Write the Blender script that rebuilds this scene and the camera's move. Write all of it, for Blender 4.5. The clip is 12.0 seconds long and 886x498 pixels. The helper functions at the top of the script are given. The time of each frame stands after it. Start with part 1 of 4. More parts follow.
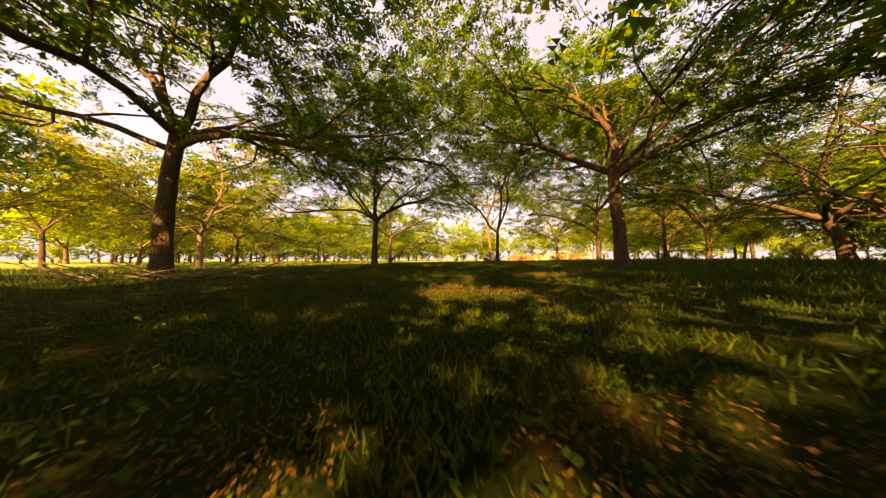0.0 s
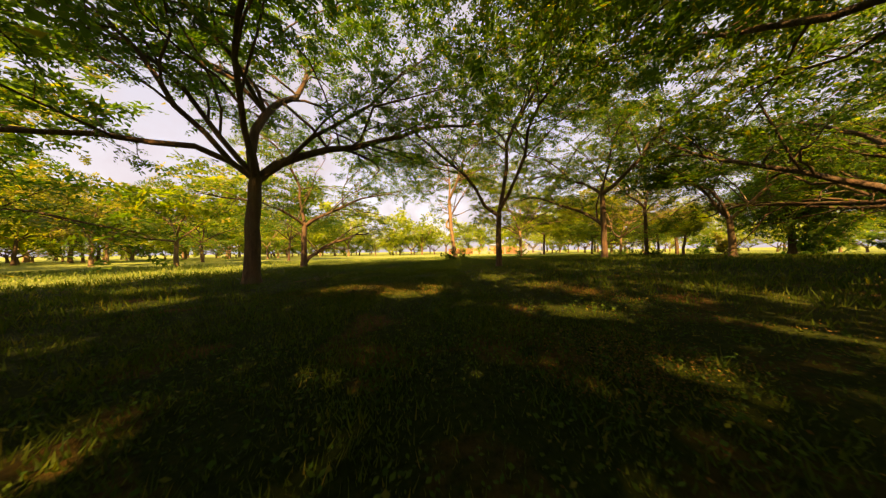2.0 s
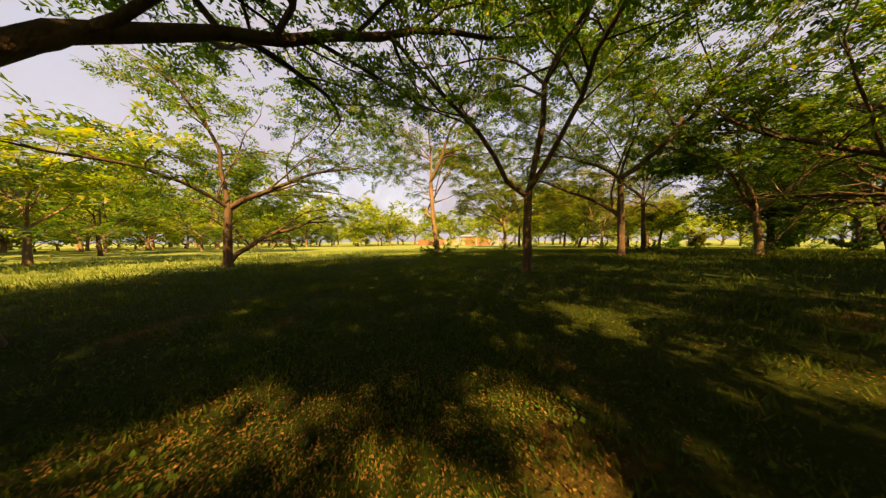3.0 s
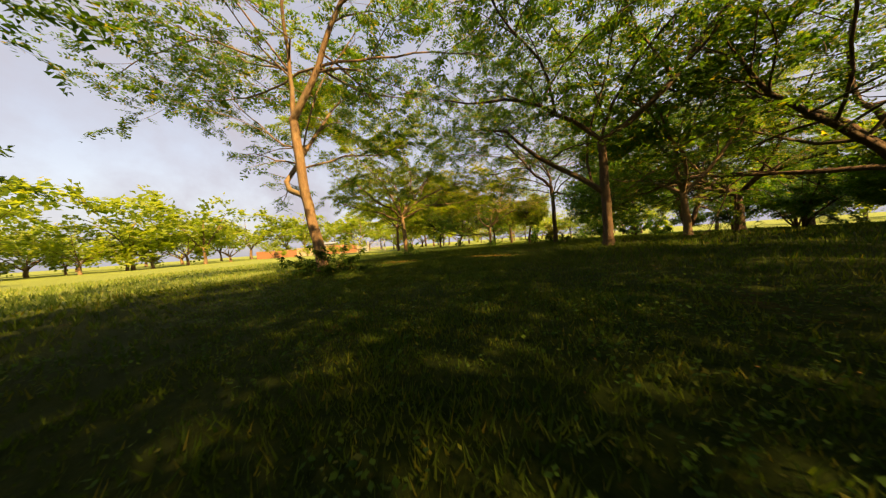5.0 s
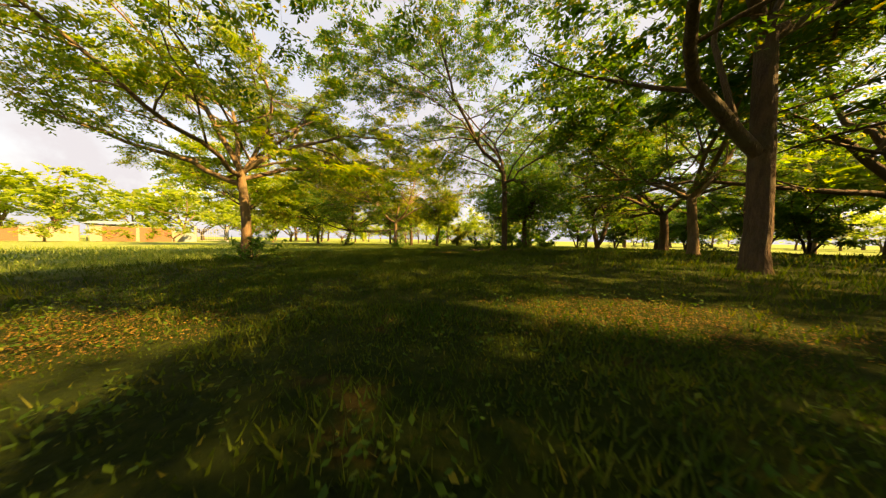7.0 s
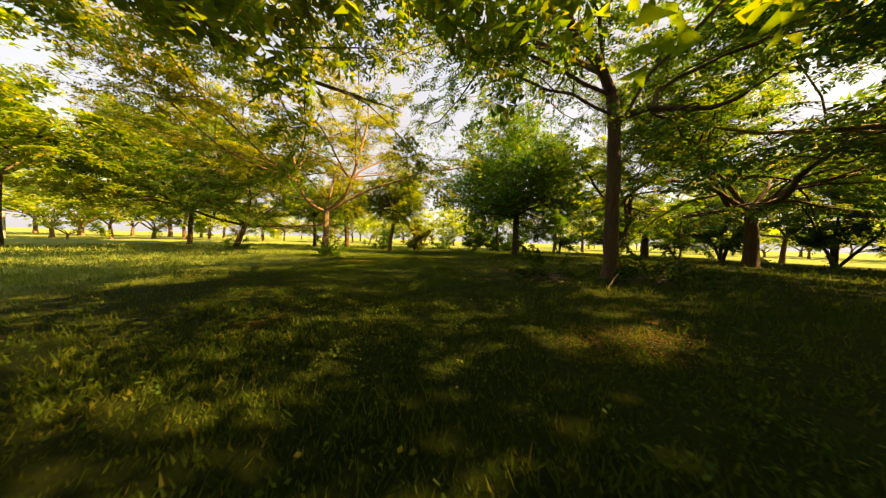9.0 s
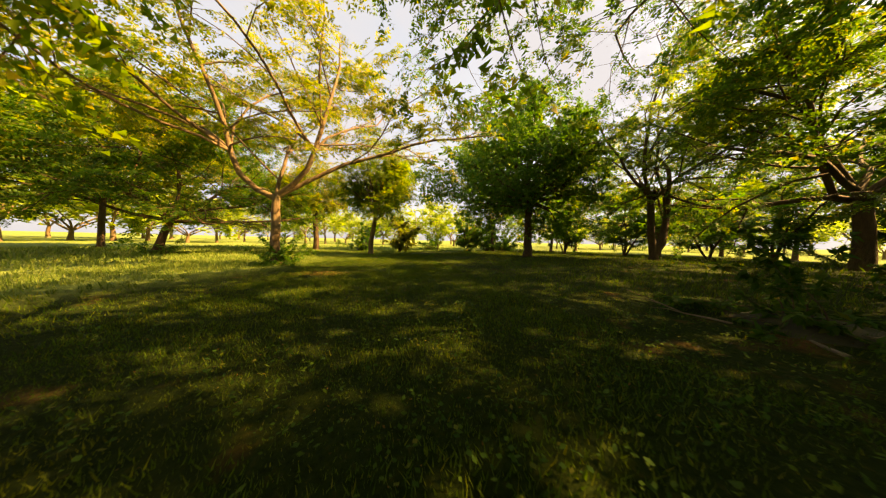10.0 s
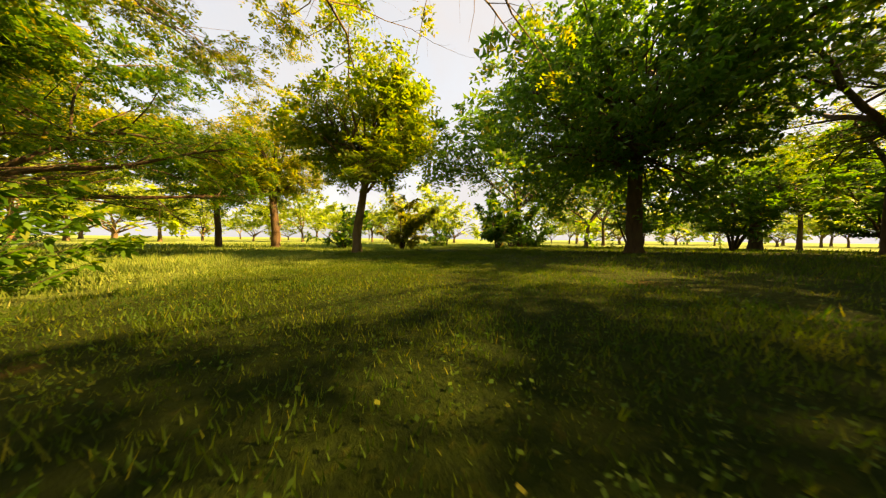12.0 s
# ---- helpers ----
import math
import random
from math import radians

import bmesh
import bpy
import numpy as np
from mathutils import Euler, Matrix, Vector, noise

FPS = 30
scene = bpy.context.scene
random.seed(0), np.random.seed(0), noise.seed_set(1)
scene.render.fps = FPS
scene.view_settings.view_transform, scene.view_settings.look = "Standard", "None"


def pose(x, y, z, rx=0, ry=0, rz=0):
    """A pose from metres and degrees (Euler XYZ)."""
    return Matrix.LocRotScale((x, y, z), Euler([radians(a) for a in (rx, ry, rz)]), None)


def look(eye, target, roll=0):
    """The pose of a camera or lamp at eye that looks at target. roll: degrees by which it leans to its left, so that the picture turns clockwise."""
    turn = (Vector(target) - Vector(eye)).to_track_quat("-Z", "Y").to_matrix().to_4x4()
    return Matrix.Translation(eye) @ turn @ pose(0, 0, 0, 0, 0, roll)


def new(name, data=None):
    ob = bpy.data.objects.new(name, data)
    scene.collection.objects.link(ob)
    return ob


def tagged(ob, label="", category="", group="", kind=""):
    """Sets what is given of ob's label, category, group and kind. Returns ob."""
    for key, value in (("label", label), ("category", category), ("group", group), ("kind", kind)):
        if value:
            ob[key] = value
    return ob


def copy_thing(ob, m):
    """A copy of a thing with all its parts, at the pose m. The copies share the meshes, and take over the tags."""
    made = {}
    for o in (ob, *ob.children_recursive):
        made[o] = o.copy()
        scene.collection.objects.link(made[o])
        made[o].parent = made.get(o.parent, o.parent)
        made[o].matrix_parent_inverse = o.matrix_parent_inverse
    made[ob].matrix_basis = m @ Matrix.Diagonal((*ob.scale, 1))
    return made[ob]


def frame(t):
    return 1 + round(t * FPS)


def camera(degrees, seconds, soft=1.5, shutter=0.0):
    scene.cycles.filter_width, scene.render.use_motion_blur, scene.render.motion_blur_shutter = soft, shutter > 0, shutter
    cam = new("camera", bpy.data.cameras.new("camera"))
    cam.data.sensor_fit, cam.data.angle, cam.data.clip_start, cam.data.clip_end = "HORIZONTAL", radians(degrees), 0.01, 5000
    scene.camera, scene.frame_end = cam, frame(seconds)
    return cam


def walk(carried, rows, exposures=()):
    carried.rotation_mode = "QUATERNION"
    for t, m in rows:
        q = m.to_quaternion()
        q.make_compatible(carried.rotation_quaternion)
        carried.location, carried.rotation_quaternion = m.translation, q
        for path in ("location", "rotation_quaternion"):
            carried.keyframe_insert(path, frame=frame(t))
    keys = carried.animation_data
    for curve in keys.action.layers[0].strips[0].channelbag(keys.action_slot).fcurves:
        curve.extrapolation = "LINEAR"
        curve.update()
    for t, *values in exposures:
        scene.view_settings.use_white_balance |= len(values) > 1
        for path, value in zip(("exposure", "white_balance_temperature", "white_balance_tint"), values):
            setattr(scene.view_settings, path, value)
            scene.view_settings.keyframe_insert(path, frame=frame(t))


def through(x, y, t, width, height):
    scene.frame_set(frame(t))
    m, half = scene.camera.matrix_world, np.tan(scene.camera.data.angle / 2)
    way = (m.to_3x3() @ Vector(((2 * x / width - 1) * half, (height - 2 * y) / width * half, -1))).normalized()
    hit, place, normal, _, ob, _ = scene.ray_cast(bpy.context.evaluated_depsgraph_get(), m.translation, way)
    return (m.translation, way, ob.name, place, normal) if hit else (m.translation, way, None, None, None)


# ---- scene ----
# The way of the flight: low over the grass, bending to the right between the trees.
cam = camera(120.4, 12.0, soft=1.25, shutter=0.06)
PATH = [
    (0.0, look((0.000, 0.000, 0.542), (0.000, 4.996, 0.743), -0.15)),
    (0.5, look((-0.704, 2.087, 0.674), (-0.151, 7.053, 0.852), -1.31)),
    (1.0, look((-0.983, 4.034, 0.745), (-0.090, 8.950, 0.913), -1.44)),
    (1.5, look((-1.152, 5.834, 0.799), (-0.027, 10.704, 0.930), -0.94)),
    (2.0, look((-1.158, 7.679, 0.927), (0.179, 12.497, 0.974), -0.75)),
    (2.5, look((-1.007, 9.506, 1.145), (0.566, 14.251, 1.048), -0.33)),
    (3.5, look((-0.987, 13.363, 1.145), (1.462, 17.720, 1.006), -1.17)),
    (4.5, look((-0.167, 17.241, 0.966), (3.408, 20.735, 0.876), -4.27)),
    (5.0, look((0.929, 18.947, 0.934), (4.972, 21.887, 0.805), -4.02)),
    (5.5, look((2.278, 20.278, 0.961), (6.673, 22.655, 0.779), -2.66)),
    (6.0, look((3.798, 21.489, 0.871), (8.430, 23.361, 0.670), -1.33)),
    (6.5, look((5.269, 22.749, 0.838), (10.086, 24.071, 0.639), -0.36)),
    (7.0, look((6.909, 23.918, 0.881), (11.834, 24.762, 0.699), 0.78)),
    (8.0, look((10.559, 25.945, 1.031), (15.556, 25.988, 0.862), 0.76)),
    (9.0, look((15.039, 27.184, 1.102), (20.014, 26.708, 0.933), 1.78)),
    (9.5, look((17.036, 27.611, 1.071), (21.983, 26.908, 0.910), 1.70)),
    (10.0, look((18.893, 27.861, 1.038), (23.808, 26.960, 0.872), 1.33)),
    (10.5, look((20.608, 28.124, 0.961), (25.488, 27.052, 0.784), 0.95)),
    (11.0, look((22.322, 28.208, 0.880), (27.196, 27.110, 0.678), 0.84)),
    (11.5, look((24.034, 28.244, 0.794), (28.913, 27.176, 0.566), 0.85)),
    (12.0, look((25.724, 28.477, 0.618), (30.592, 27.355, 0.421), 0.62)),
]
walk(cam, PATH, [(0.0, 2.55, 10700, 29), (1.0, 2.45, 10000, 27), (1.5, 2.35, 9500, 24), (2.5, 2.1, 9200, 21), (4.5, 1.9, 8200, 15), (5.3, 1.97, 8300, 13), (6.0, 2.3, 8700, 11), (7.0, 2.4, 9300, 10), (9.5, 2.4, 9600, 10), (11.0, 2.4, 9900, 7), (12.0, 2.42, 9500, 7)])

# ---- daylight: a low warm sun behind the start of the flight, thin bright cloud ----
SUN_TURN, SUN_HEIGHT = 193.0, 40.0
to_sun = Vector((math.sin(radians(SUN_TURN)) * math.cos(radians(SUN_HEIGHT)),
                 math.cos(radians(SUN_TURN)) * math.cos(radians(SUN_HEIGHT)), math.sin(radians(SUN_HEIGHT))))
world = bpy.data.worlds.new("sky")
scene.world = world
world.use_nodes = True
sky = world.node_tree.nodes.new("ShaderNodeTexSky")
sky.sky_type, sky.sun_disc = "NISHITA", False
sky.sun_elevation, sky.sun_rotation = radians(SUN_HEIGHT), radians(SUN_TURN)
sky.air_density, sky.dust_density, sky.ozone_density = 1.0, 2.8, 0.0
# thin bright cloud over the whole sky, blue showing between
wn, wl = world.node_tree.nodes, world.node_tree.links
cloud = wn.new("ShaderNodeTexNoise")
cloud.inputs["Scale"].default_value, cloud.inputs["Detail"].default_value, cloud.inputs["Roughness"].default_value = 2.6, 7.0, 0.6
wl.new(wn.new("ShaderNodeTexCoord").outputs["Generated"], cloud.inputs["Vector"])
cover = wn.new("ShaderNodeMapRange")
for socket, value in (("From Min", 0.36), ("From Max", 0.60), ("To Min", 0.6), ("To Max", 1.0)):
    cover.inputs[socket].default_value = value
wl.new(cloud.outputs[0], cover.inputs["Value"])
veil = wn.new("ShaderNodeMix")
veil.data_type = "RGBA"
veil.inputs[7].default_value = (1.55, 1.72, 2.3, 1)
wl.new(cover.outputs[0], veil.inputs[0])
wl.new(sky.outputs[0], veil.inputs[6])
wl.new(veil.outputs[2], wn["Background"].inputs[0])
world.node_tree.nodes["Background"].inputs[1].default_value = 0.092
sun = new("sun", bpy.data.lights.new("sun", "SUN"))
sun.data.energy, sun.data.angle, sun.data.color = 5.0, radians(0.53), (1.0, 0.68, 0.30)
sun.matrix_world = look(to_sun * 60, (0, 0, 0))


# ---- materials ----
def nodes_of(name):
    m = bpy.data.materials.new(name)
    m.use_nodes = True
    t = m.node_tree
    return m, t.nodes, t.links, t.nodes["Principled BSDF"]


def ramp(nodes, stops):
    r = nodes.new("ShaderNodeValToRGB")
    while len(r.color_ramp.elements) < len(stops):
        r.color_ramp.elements.new(0.5)
    for e, (at, c) in zip(r.color_ramp.elements, stops):
        e.position, e.color = at, (*c, 1)
    return r


def texture(nodes, links, scale, detail=4.0, kind="ShaderNodeTexNoise", stretch=None, rough=0.55):
    co = nodes.new("ShaderNodeTexCoord")
    n = nodes.new(kind)
    n.inputs["Scale"].default_value = scale
    if "Detail" in n.inputs:
        n.inputs["Detail"].default_value = detail
    if "Roughness" in n.inputs:
        n.inputs["Roughness"].default_value = rough
    if stretch:
        mp = nodes.new("ShaderNodeMapping")
        mp.inputs["Scale"].default_value = stretch
        links.new(co.outputs["Object"], mp.inputs[0])
        links.new(mp.outputs[0], n.inputs["Vector"])
    else:
        links.new(co.outputs["Object"], n.inputs["Vector"])
    return n


def mix(nodes, links, fac, a, b, mode="MIX"):
    m = nodes.new("ShaderNodeMix")
    m.data_type, m.blend_type = "RGBA", mode
    for socket, v in ((m.inputs[0], fac), (m.inputs[6], a), (m.inputs[7], b)):
        if isinstance(v, (int, float)):
            socket.default_value = v
        elif isinstance(v, tuple):
            socket.default_value = (*v, 1)
        else:
            links.new(v, socket)
    return m.outputs[2]


def bump(nodes, links, height, shader, strength, distance):
    b = nodes.new("ShaderNodeBump")
    b.inputs["Strength"].default_value, b.inputs["Distance"].default_value = strength, distance
    links.new(height, b.inputs["Height"])
    links.new(b.outputs[0], shader.inputs["Normal"])


def leaf_material(name, dark, mid, light, autumn, through=0.45, gloss=0.5, patch=0.35, patch_size=0.5):
    """Leaf tissue: colour by leaf and by bough, part of the light goes through."""
    m, n, l, p = nodes_of(name)
    geo = n.new("ShaderNodeNewGeometry")
    r = ramp(n, [(0.0, dark), (0.45, mid), (0.85, light), (1.0, autumn)])
    l.new(geo.outputs["Random Per Island"], r.inputs[0])
    big = texture(n, l, patch_size, 3)
    r2 = ramp(n, [(0.35, mid), (0.62, light), (0.80, autumn)])
    l.new(big.outputs[0], r2.inputs[0])
    col = mix(n, l, patch, r.outputs[0], r2.outputs[0])
    l.new(col, p.inputs["Base Color"])
    p.inputs["Roughness"].default_value = gloss
    p.inputs["Specular IOR Level"].default_value = 0.25
    tr = n.new("ShaderNodeBsdfTranslucent")
    warm = mix(n, l, 1.0, col, (1.55, 1.6, 0.85), "MULTIPLY")
    l.new(warm, tr.inputs["Color"])
    ms = n.new("ShaderNodeMixShader")
    ms.inputs[0].default_value = through
    l.new(p.outputs[0], ms.inputs[1])
    l.new(tr.outputs[0], ms.inputs[2])
    l.new(ms.outputs[0], n["Material Output"].inputs[0])
    return m


def bark_material(name, dark, light, moss, cracked=0.8):
    m, n, l, p = nodes_of(name)
    a = texture(n, l, 9, 8, stretch=(1, 1, 0.25), rough=0.7)
    b = texture(n, l, 26, 4, "ShaderNodeTexVoronoi", stretch=(1, 1, 0.3))
    c = texture(n, l, 1.6, 4)
    r = ramp(n, [(0.30, dark), (0.70, light)])
    l.new(a.outputs[0], r.inputs[0])
    spots = ramp(n, [(0.48, (0, 0, 0)), (0.66, (1, 1, 1))])
    l.new(c.outputs[0], spots.inputs[0])
    col = mix(n, l, spots.outputs[0], r.outputs[0], moss)
    cracks = ramp(n, [(0.05, (0.45, 0.45, 0.45)), (0.35, (1, 1, 1))])
    l.new(b.outputs[0], cracks.inputs[0])
    l.new(mix(n, l, cracked, col, cracks.outputs[0], "MULTIPLY"), p.inputs["Base Color"])
    p.inputs["Roughness"].default_value = 0.9
    total = n.new("ShaderNodeMath")
    l.new(a.outputs[0], total.inputs[0])
    l.new(b.outputs[0], total.inputs[1])
    bump(n, l, total.outputs[0], p, cracked, 0.02)
    return m


def ground_material():
    m, n, l, p = nodes_of("turf_soil")
    fine, mid, big = texture(n, l, 22, 8, rough=0.7), texture(n, l, 1.3, 5), texture(n, l, 0.12, 4)
    # near-black greens: the shade under the grove is put into this colour
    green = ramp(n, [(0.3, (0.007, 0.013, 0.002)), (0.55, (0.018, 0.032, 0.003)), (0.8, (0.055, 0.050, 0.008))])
    l.new(fine.outputs[0], green.inputs[0])
    soil = ramp(n, [(0.3, (0.045, 0.021, 0.008)), (0.7, (0.18, 0.085, 0.03))])
    l.new(fine.outputs[0], soil.inputs[0])
    where = ramp(n, [(0.62, (0, 0, 0)), (0.76, (1, 1, 1))])
    # trodden, leaf-strewn soil under the first trees of the grove
    worn_at = n.new("ShaderNodeMapping")
    worn_at.inputs["Location"].default_value, worn_at.inputs["Scale"].default_value = (0.5 / 13, -7 / 13, 0), (1 / 13, 1 / 13, 0)
    l.new(n.new("ShaderNodeTexCoord").outputs["Object"], worn_at.inputs[0])
    worn = n.new("ShaderNodeVectorMath")
    worn.operation = "LENGTH"
    l.new(worn_at.outputs[0], worn.inputs[0])
    bare = n.new("ShaderNodeMapRange")
    bare.inputs["To Min"].default_value, bare.inputs["To Max"].default_value = 0.09, 0.0
    l.new(worn.outputs["Value"], bare.inputs["Value"])
    total = n.new("ShaderNodeMath")
    l.new(mid.outputs[0], total.inputs[0])
    l.new(bare.outputs[0], total.inputs[1])
    l.new(total.outputs[0], where.inputs[0])
    a = mix(n, l, where.outputs[0], green.outputs[0], soil.outputs[0])
    dry = ramp(n, [(0.45, (0, 0, 0)), (0.7, (0.5, 0.5, 0.5))])
    l.new(big.outputs[0], dry.inputs[0])
    near = mix(n, l, dry.outputs[0], a, (0.05, 0.06, 0.006))
    # beyond the grove the sheet turns into field grass, pale from painted-in sunlight
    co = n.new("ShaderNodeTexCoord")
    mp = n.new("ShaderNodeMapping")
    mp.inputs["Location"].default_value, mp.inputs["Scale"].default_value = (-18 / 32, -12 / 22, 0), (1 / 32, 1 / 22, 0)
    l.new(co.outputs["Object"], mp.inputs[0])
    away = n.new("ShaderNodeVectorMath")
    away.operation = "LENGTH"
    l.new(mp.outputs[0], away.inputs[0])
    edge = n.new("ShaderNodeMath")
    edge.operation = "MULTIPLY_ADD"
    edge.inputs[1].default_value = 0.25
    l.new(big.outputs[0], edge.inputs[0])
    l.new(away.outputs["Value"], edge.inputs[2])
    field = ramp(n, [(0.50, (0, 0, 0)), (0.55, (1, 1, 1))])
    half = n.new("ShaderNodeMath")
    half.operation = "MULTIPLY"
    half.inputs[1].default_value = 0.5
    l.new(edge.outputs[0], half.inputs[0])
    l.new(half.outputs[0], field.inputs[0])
    lit_straw = ramp(n, [(0.3, (0.10, 0.155, 0.035)), (0.7, (0.22, 0.27, 0.085))])
    l.new(fine.outputs[0], lit_straw.inputs[0])
    l.new(mix(n, l, field.outputs[0], near, lit_straw.outputs[0]), p.inputs["Base Color"])
    p.inputs["Roughness"].default_value = 1.0
    p.inputs["Specular IOR Level"].default_value = 0.1
    bump(n, l, fine.outputs[0], p, 1.0, 0.06)
    return m


def plain_material(name, a, b, scale, rough=0.85):
    m, n, l, p = nodes_of(name)
    t = texture(n, l, scale, 8, rough=0.7)
    r = ramp(n, [(0.3, a), (0.7, b)])
    l.new(t.outputs[0], r.inputs[0])
    l.new(r.outputs[0], p.inputs["Base Color"])
    p.inputs["Roughness"].default_value = rough
    bump(n, l, t.outputs[0], p, 0.5, 0.01)
    return m


LEAF_FINE = leaf_material("feathery_leaf", (0.022, 0.066, 0.011), (0.046, 0.112, 0.017), (0.095, 0.16, 0.025), (0.34, 0.23, 0.038), 0.56)
LEAF_DENSE = leaf_material("broad_leaf", (0.024, 0.080, 0.011), (0.052, 0.140, 0.018), (0.10, 0.19, 0.024), (0.22, 0.21, 0.03), 0.52, 0.45)
LEAF_GOLD = leaf_material("yellowing_leaf", (0.065, 0.11, 0.015), (0.125, 0.16, 0.022), (0.22, 0.21, 0.033), (0.34, 0.25, 0.045), 0.58)
# far leaves: full sun and haze put into a paler colour
LEAF_FAR_LIT = leaf_material("sunlit_hazy_leaf", (0.12, 0.19, 0.032), (0.18, 0.25, 0.042), (0.26, 0.31, 0.055), (0.36, 0.34, 0.065), 0.6)
# blades under the trees: shade is put into their dark colour
SHADED_GRASS = leaf_material("shaded_grass_blade", (0.0085, 0.031, 0.003), (0.022, 0.057, 0.004), (0.066, 0.094, 0.006), (0.16, 0.11, 0.02), 0.4, 0.75, 0.5, 1.6)
WEED = leaf_material("weed_leaf", (0.009, 0.036, 0.004), (0.024, 0.070, 0.006), (0.060, 0.105, 0.008), (0.15, 0.12, 0.02), 0.35, 0.85)
# lighter copies for field and lawn: sunlight is put into the blade colour
LIT_FIELD_GRASS = leaf_material("sunlit_field_grass", (0.065, 0.115, 0.022), (0.11, 0.175, 0.035), (0.19, 0.24, 0.06), (0.28, 0.27, 0.10), 0.35, 0.8)
LIT_LAWN = leaf_material("sunlit_lawn_blade", (0.009, 0.034, 0.003), (0.024, 0.068, 0.005), (0.088, 0.125, 0.009), (0.21, 0.17, 0.02), 0.4, 0.7, 0.5, 1.6)
LEAF_LIME = leaf_material("fresh_green_leaf", (0.06, 0.13, 0.015), (0.11, 0.19, 0.023), (0.20, 0.24, 0.032), (0.38, 0.27, 0.04), 0.58)
LEAF_RUST = leaf_material("turning_leaf", (0.055, 0.11, 0.014), (0.12, 0.17, 0.022), (0.22, 0.21, 0.03), (0.38, 0.24, 0.04), 0.6)
LITTER = leaf_material("dead_leaf", (0.045, 0.022, 0.007), (0.09, 0.048, 0.014), (0.16, 0.095, 0.025), (0.25, 0.17, 0.04), 0.25, 0.95)
BARK_DARK = bark_material("dark_bark", (0.028, 0.015, 0.008), (0.105, 0.060, 0.032), (0.065, 0.050, 0.026))
BARK_TAN = bark_material("tan_bark", (0.065, 0.040, 0.022), (0.20, 0.130, 0.072), (0.15, 0.115, 0.065), 0.45)
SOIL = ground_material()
BRICK = plain_material("weathered_brick", (0.16, 0.07, 0.04), (0.28, 0.13, 0.075), 14)
PLASTER = plain_material("stained_plaster", (0.20, 0.17, 0.13), (0.34, 0.29, 0.22), 5)
TIN = plain_material("painted_sheet_metal", (0.16, 0.19, 0.23), (0.26, 0.30, 0.34), 6, 0.45)
WHITE = plain_material("white_painted_steel", (0.18, 0.18, 0.17), (0.30, 0.30, 0.28), 20, 0.5)
MOUND = plain_material("mossy_soil", (0.012, 0.015, 0.005), (0.045, 0.036, 0.014), 14, 1.0)
DEADWOOD = plain_material("dead_wood", (0.065, 0.045, 0.028), (0.18, 0.13, 0.085), 30)


# ---- mesh helpers ----
def mesh_of(name, verts, tris, material, smooth=False):
    """One mesh from arrays of places and of triangles."""
    verts, tris = np.asarray(verts, np.float32), np.asarray(tris, np.int32)
    me = bpy.data.meshes.new(name)
    me.vertices.add(len(verts))
    me.vertices.foreach_set("co", verts.ravel())
    me.loops.add(tris.size)
    me.loops.foreach_set("vertex_index", tris.ravel())
    me.polygons.add(len(tris))
    me.polygons.foreach_set("loop_start", np.arange(0, tris.size, 3, dtype=np.int32))
    me.polygons.foreach_set("use_smooth", np.full(len(tris), smooth))
    me.update(calc_edges=True)
    me.materials.append(material)
    return me


def part(name, me, parent, label=""):
    ob = new(name, me)
    ob.parent = parent
    return tagged(ob, label)


class Wood:
    """Tapered round branches gathered into one mesh."""

    def __init__(self):
        self.v, self.t, self.n = [], [], 0

    def tube(self, pts, radii, sides, rough=0.0, rng=None):
        pts, radii = np.asarray(pts, float), np.asarray(radii, float)
        d = np.gradient(pts, axis=0)
        d /= np.linalg.norm(d, axis=1)[:, None] + 1e-9
        ref = np.array([1.0, 0.13, 0.0]) if abs(d[0, 2]) > 0.6 else np.array([0.0, 0.0, 1.0])
        a = np.cross(d, ref)
        a /= np.linalg.norm(a, axis=1)[:, None] + 1e-9
        b = np.cross(d, a)
        ang = np.arange(sides) * 2 * np.pi / sides
        rr = radii[:, None] * np.ones(sides)
        if rough and rng is not None:
            lobes = 1 + rough * np.sin(ang * 3 + rng.uniform(0, 6)) + rough * 0.6 * np.sin(ang * 5 + rng.uniform(0, 6))
            rr = rr * lobes * (1 + rough * 0.5 * rng.standard_normal(rr.shape))
        ring = pts[:, None] + rr[..., None] * (np.cos(ang)[None, :, None] * a[:, None] + np.sin(ang)[None, :, None] * b[:, None])
        k = len(pts)
        i, j = np.meshgrid(np.arange(k - 1), np.arange(sides), indexing="ij")
        p00, p01 = i * sides + j, i * sides + (j + 1) % sides
        p10, p11 = p00 + sides, p01 + sides
        tris = np.concatenate([np.stack([p00, p10, p01], -1).reshape(-1, 3), np.stack([p01, p10, p11], -1).reshape(-1, 3)])
        self.v.append(ring.reshape(-1, 3))
        self.t.append(tris + self.n)
        self.n += k * sides

    def mesh(self, name, material):
        return mesh_of(name, np.concatenate(self.v), np.concatenate(self.t), material, True)


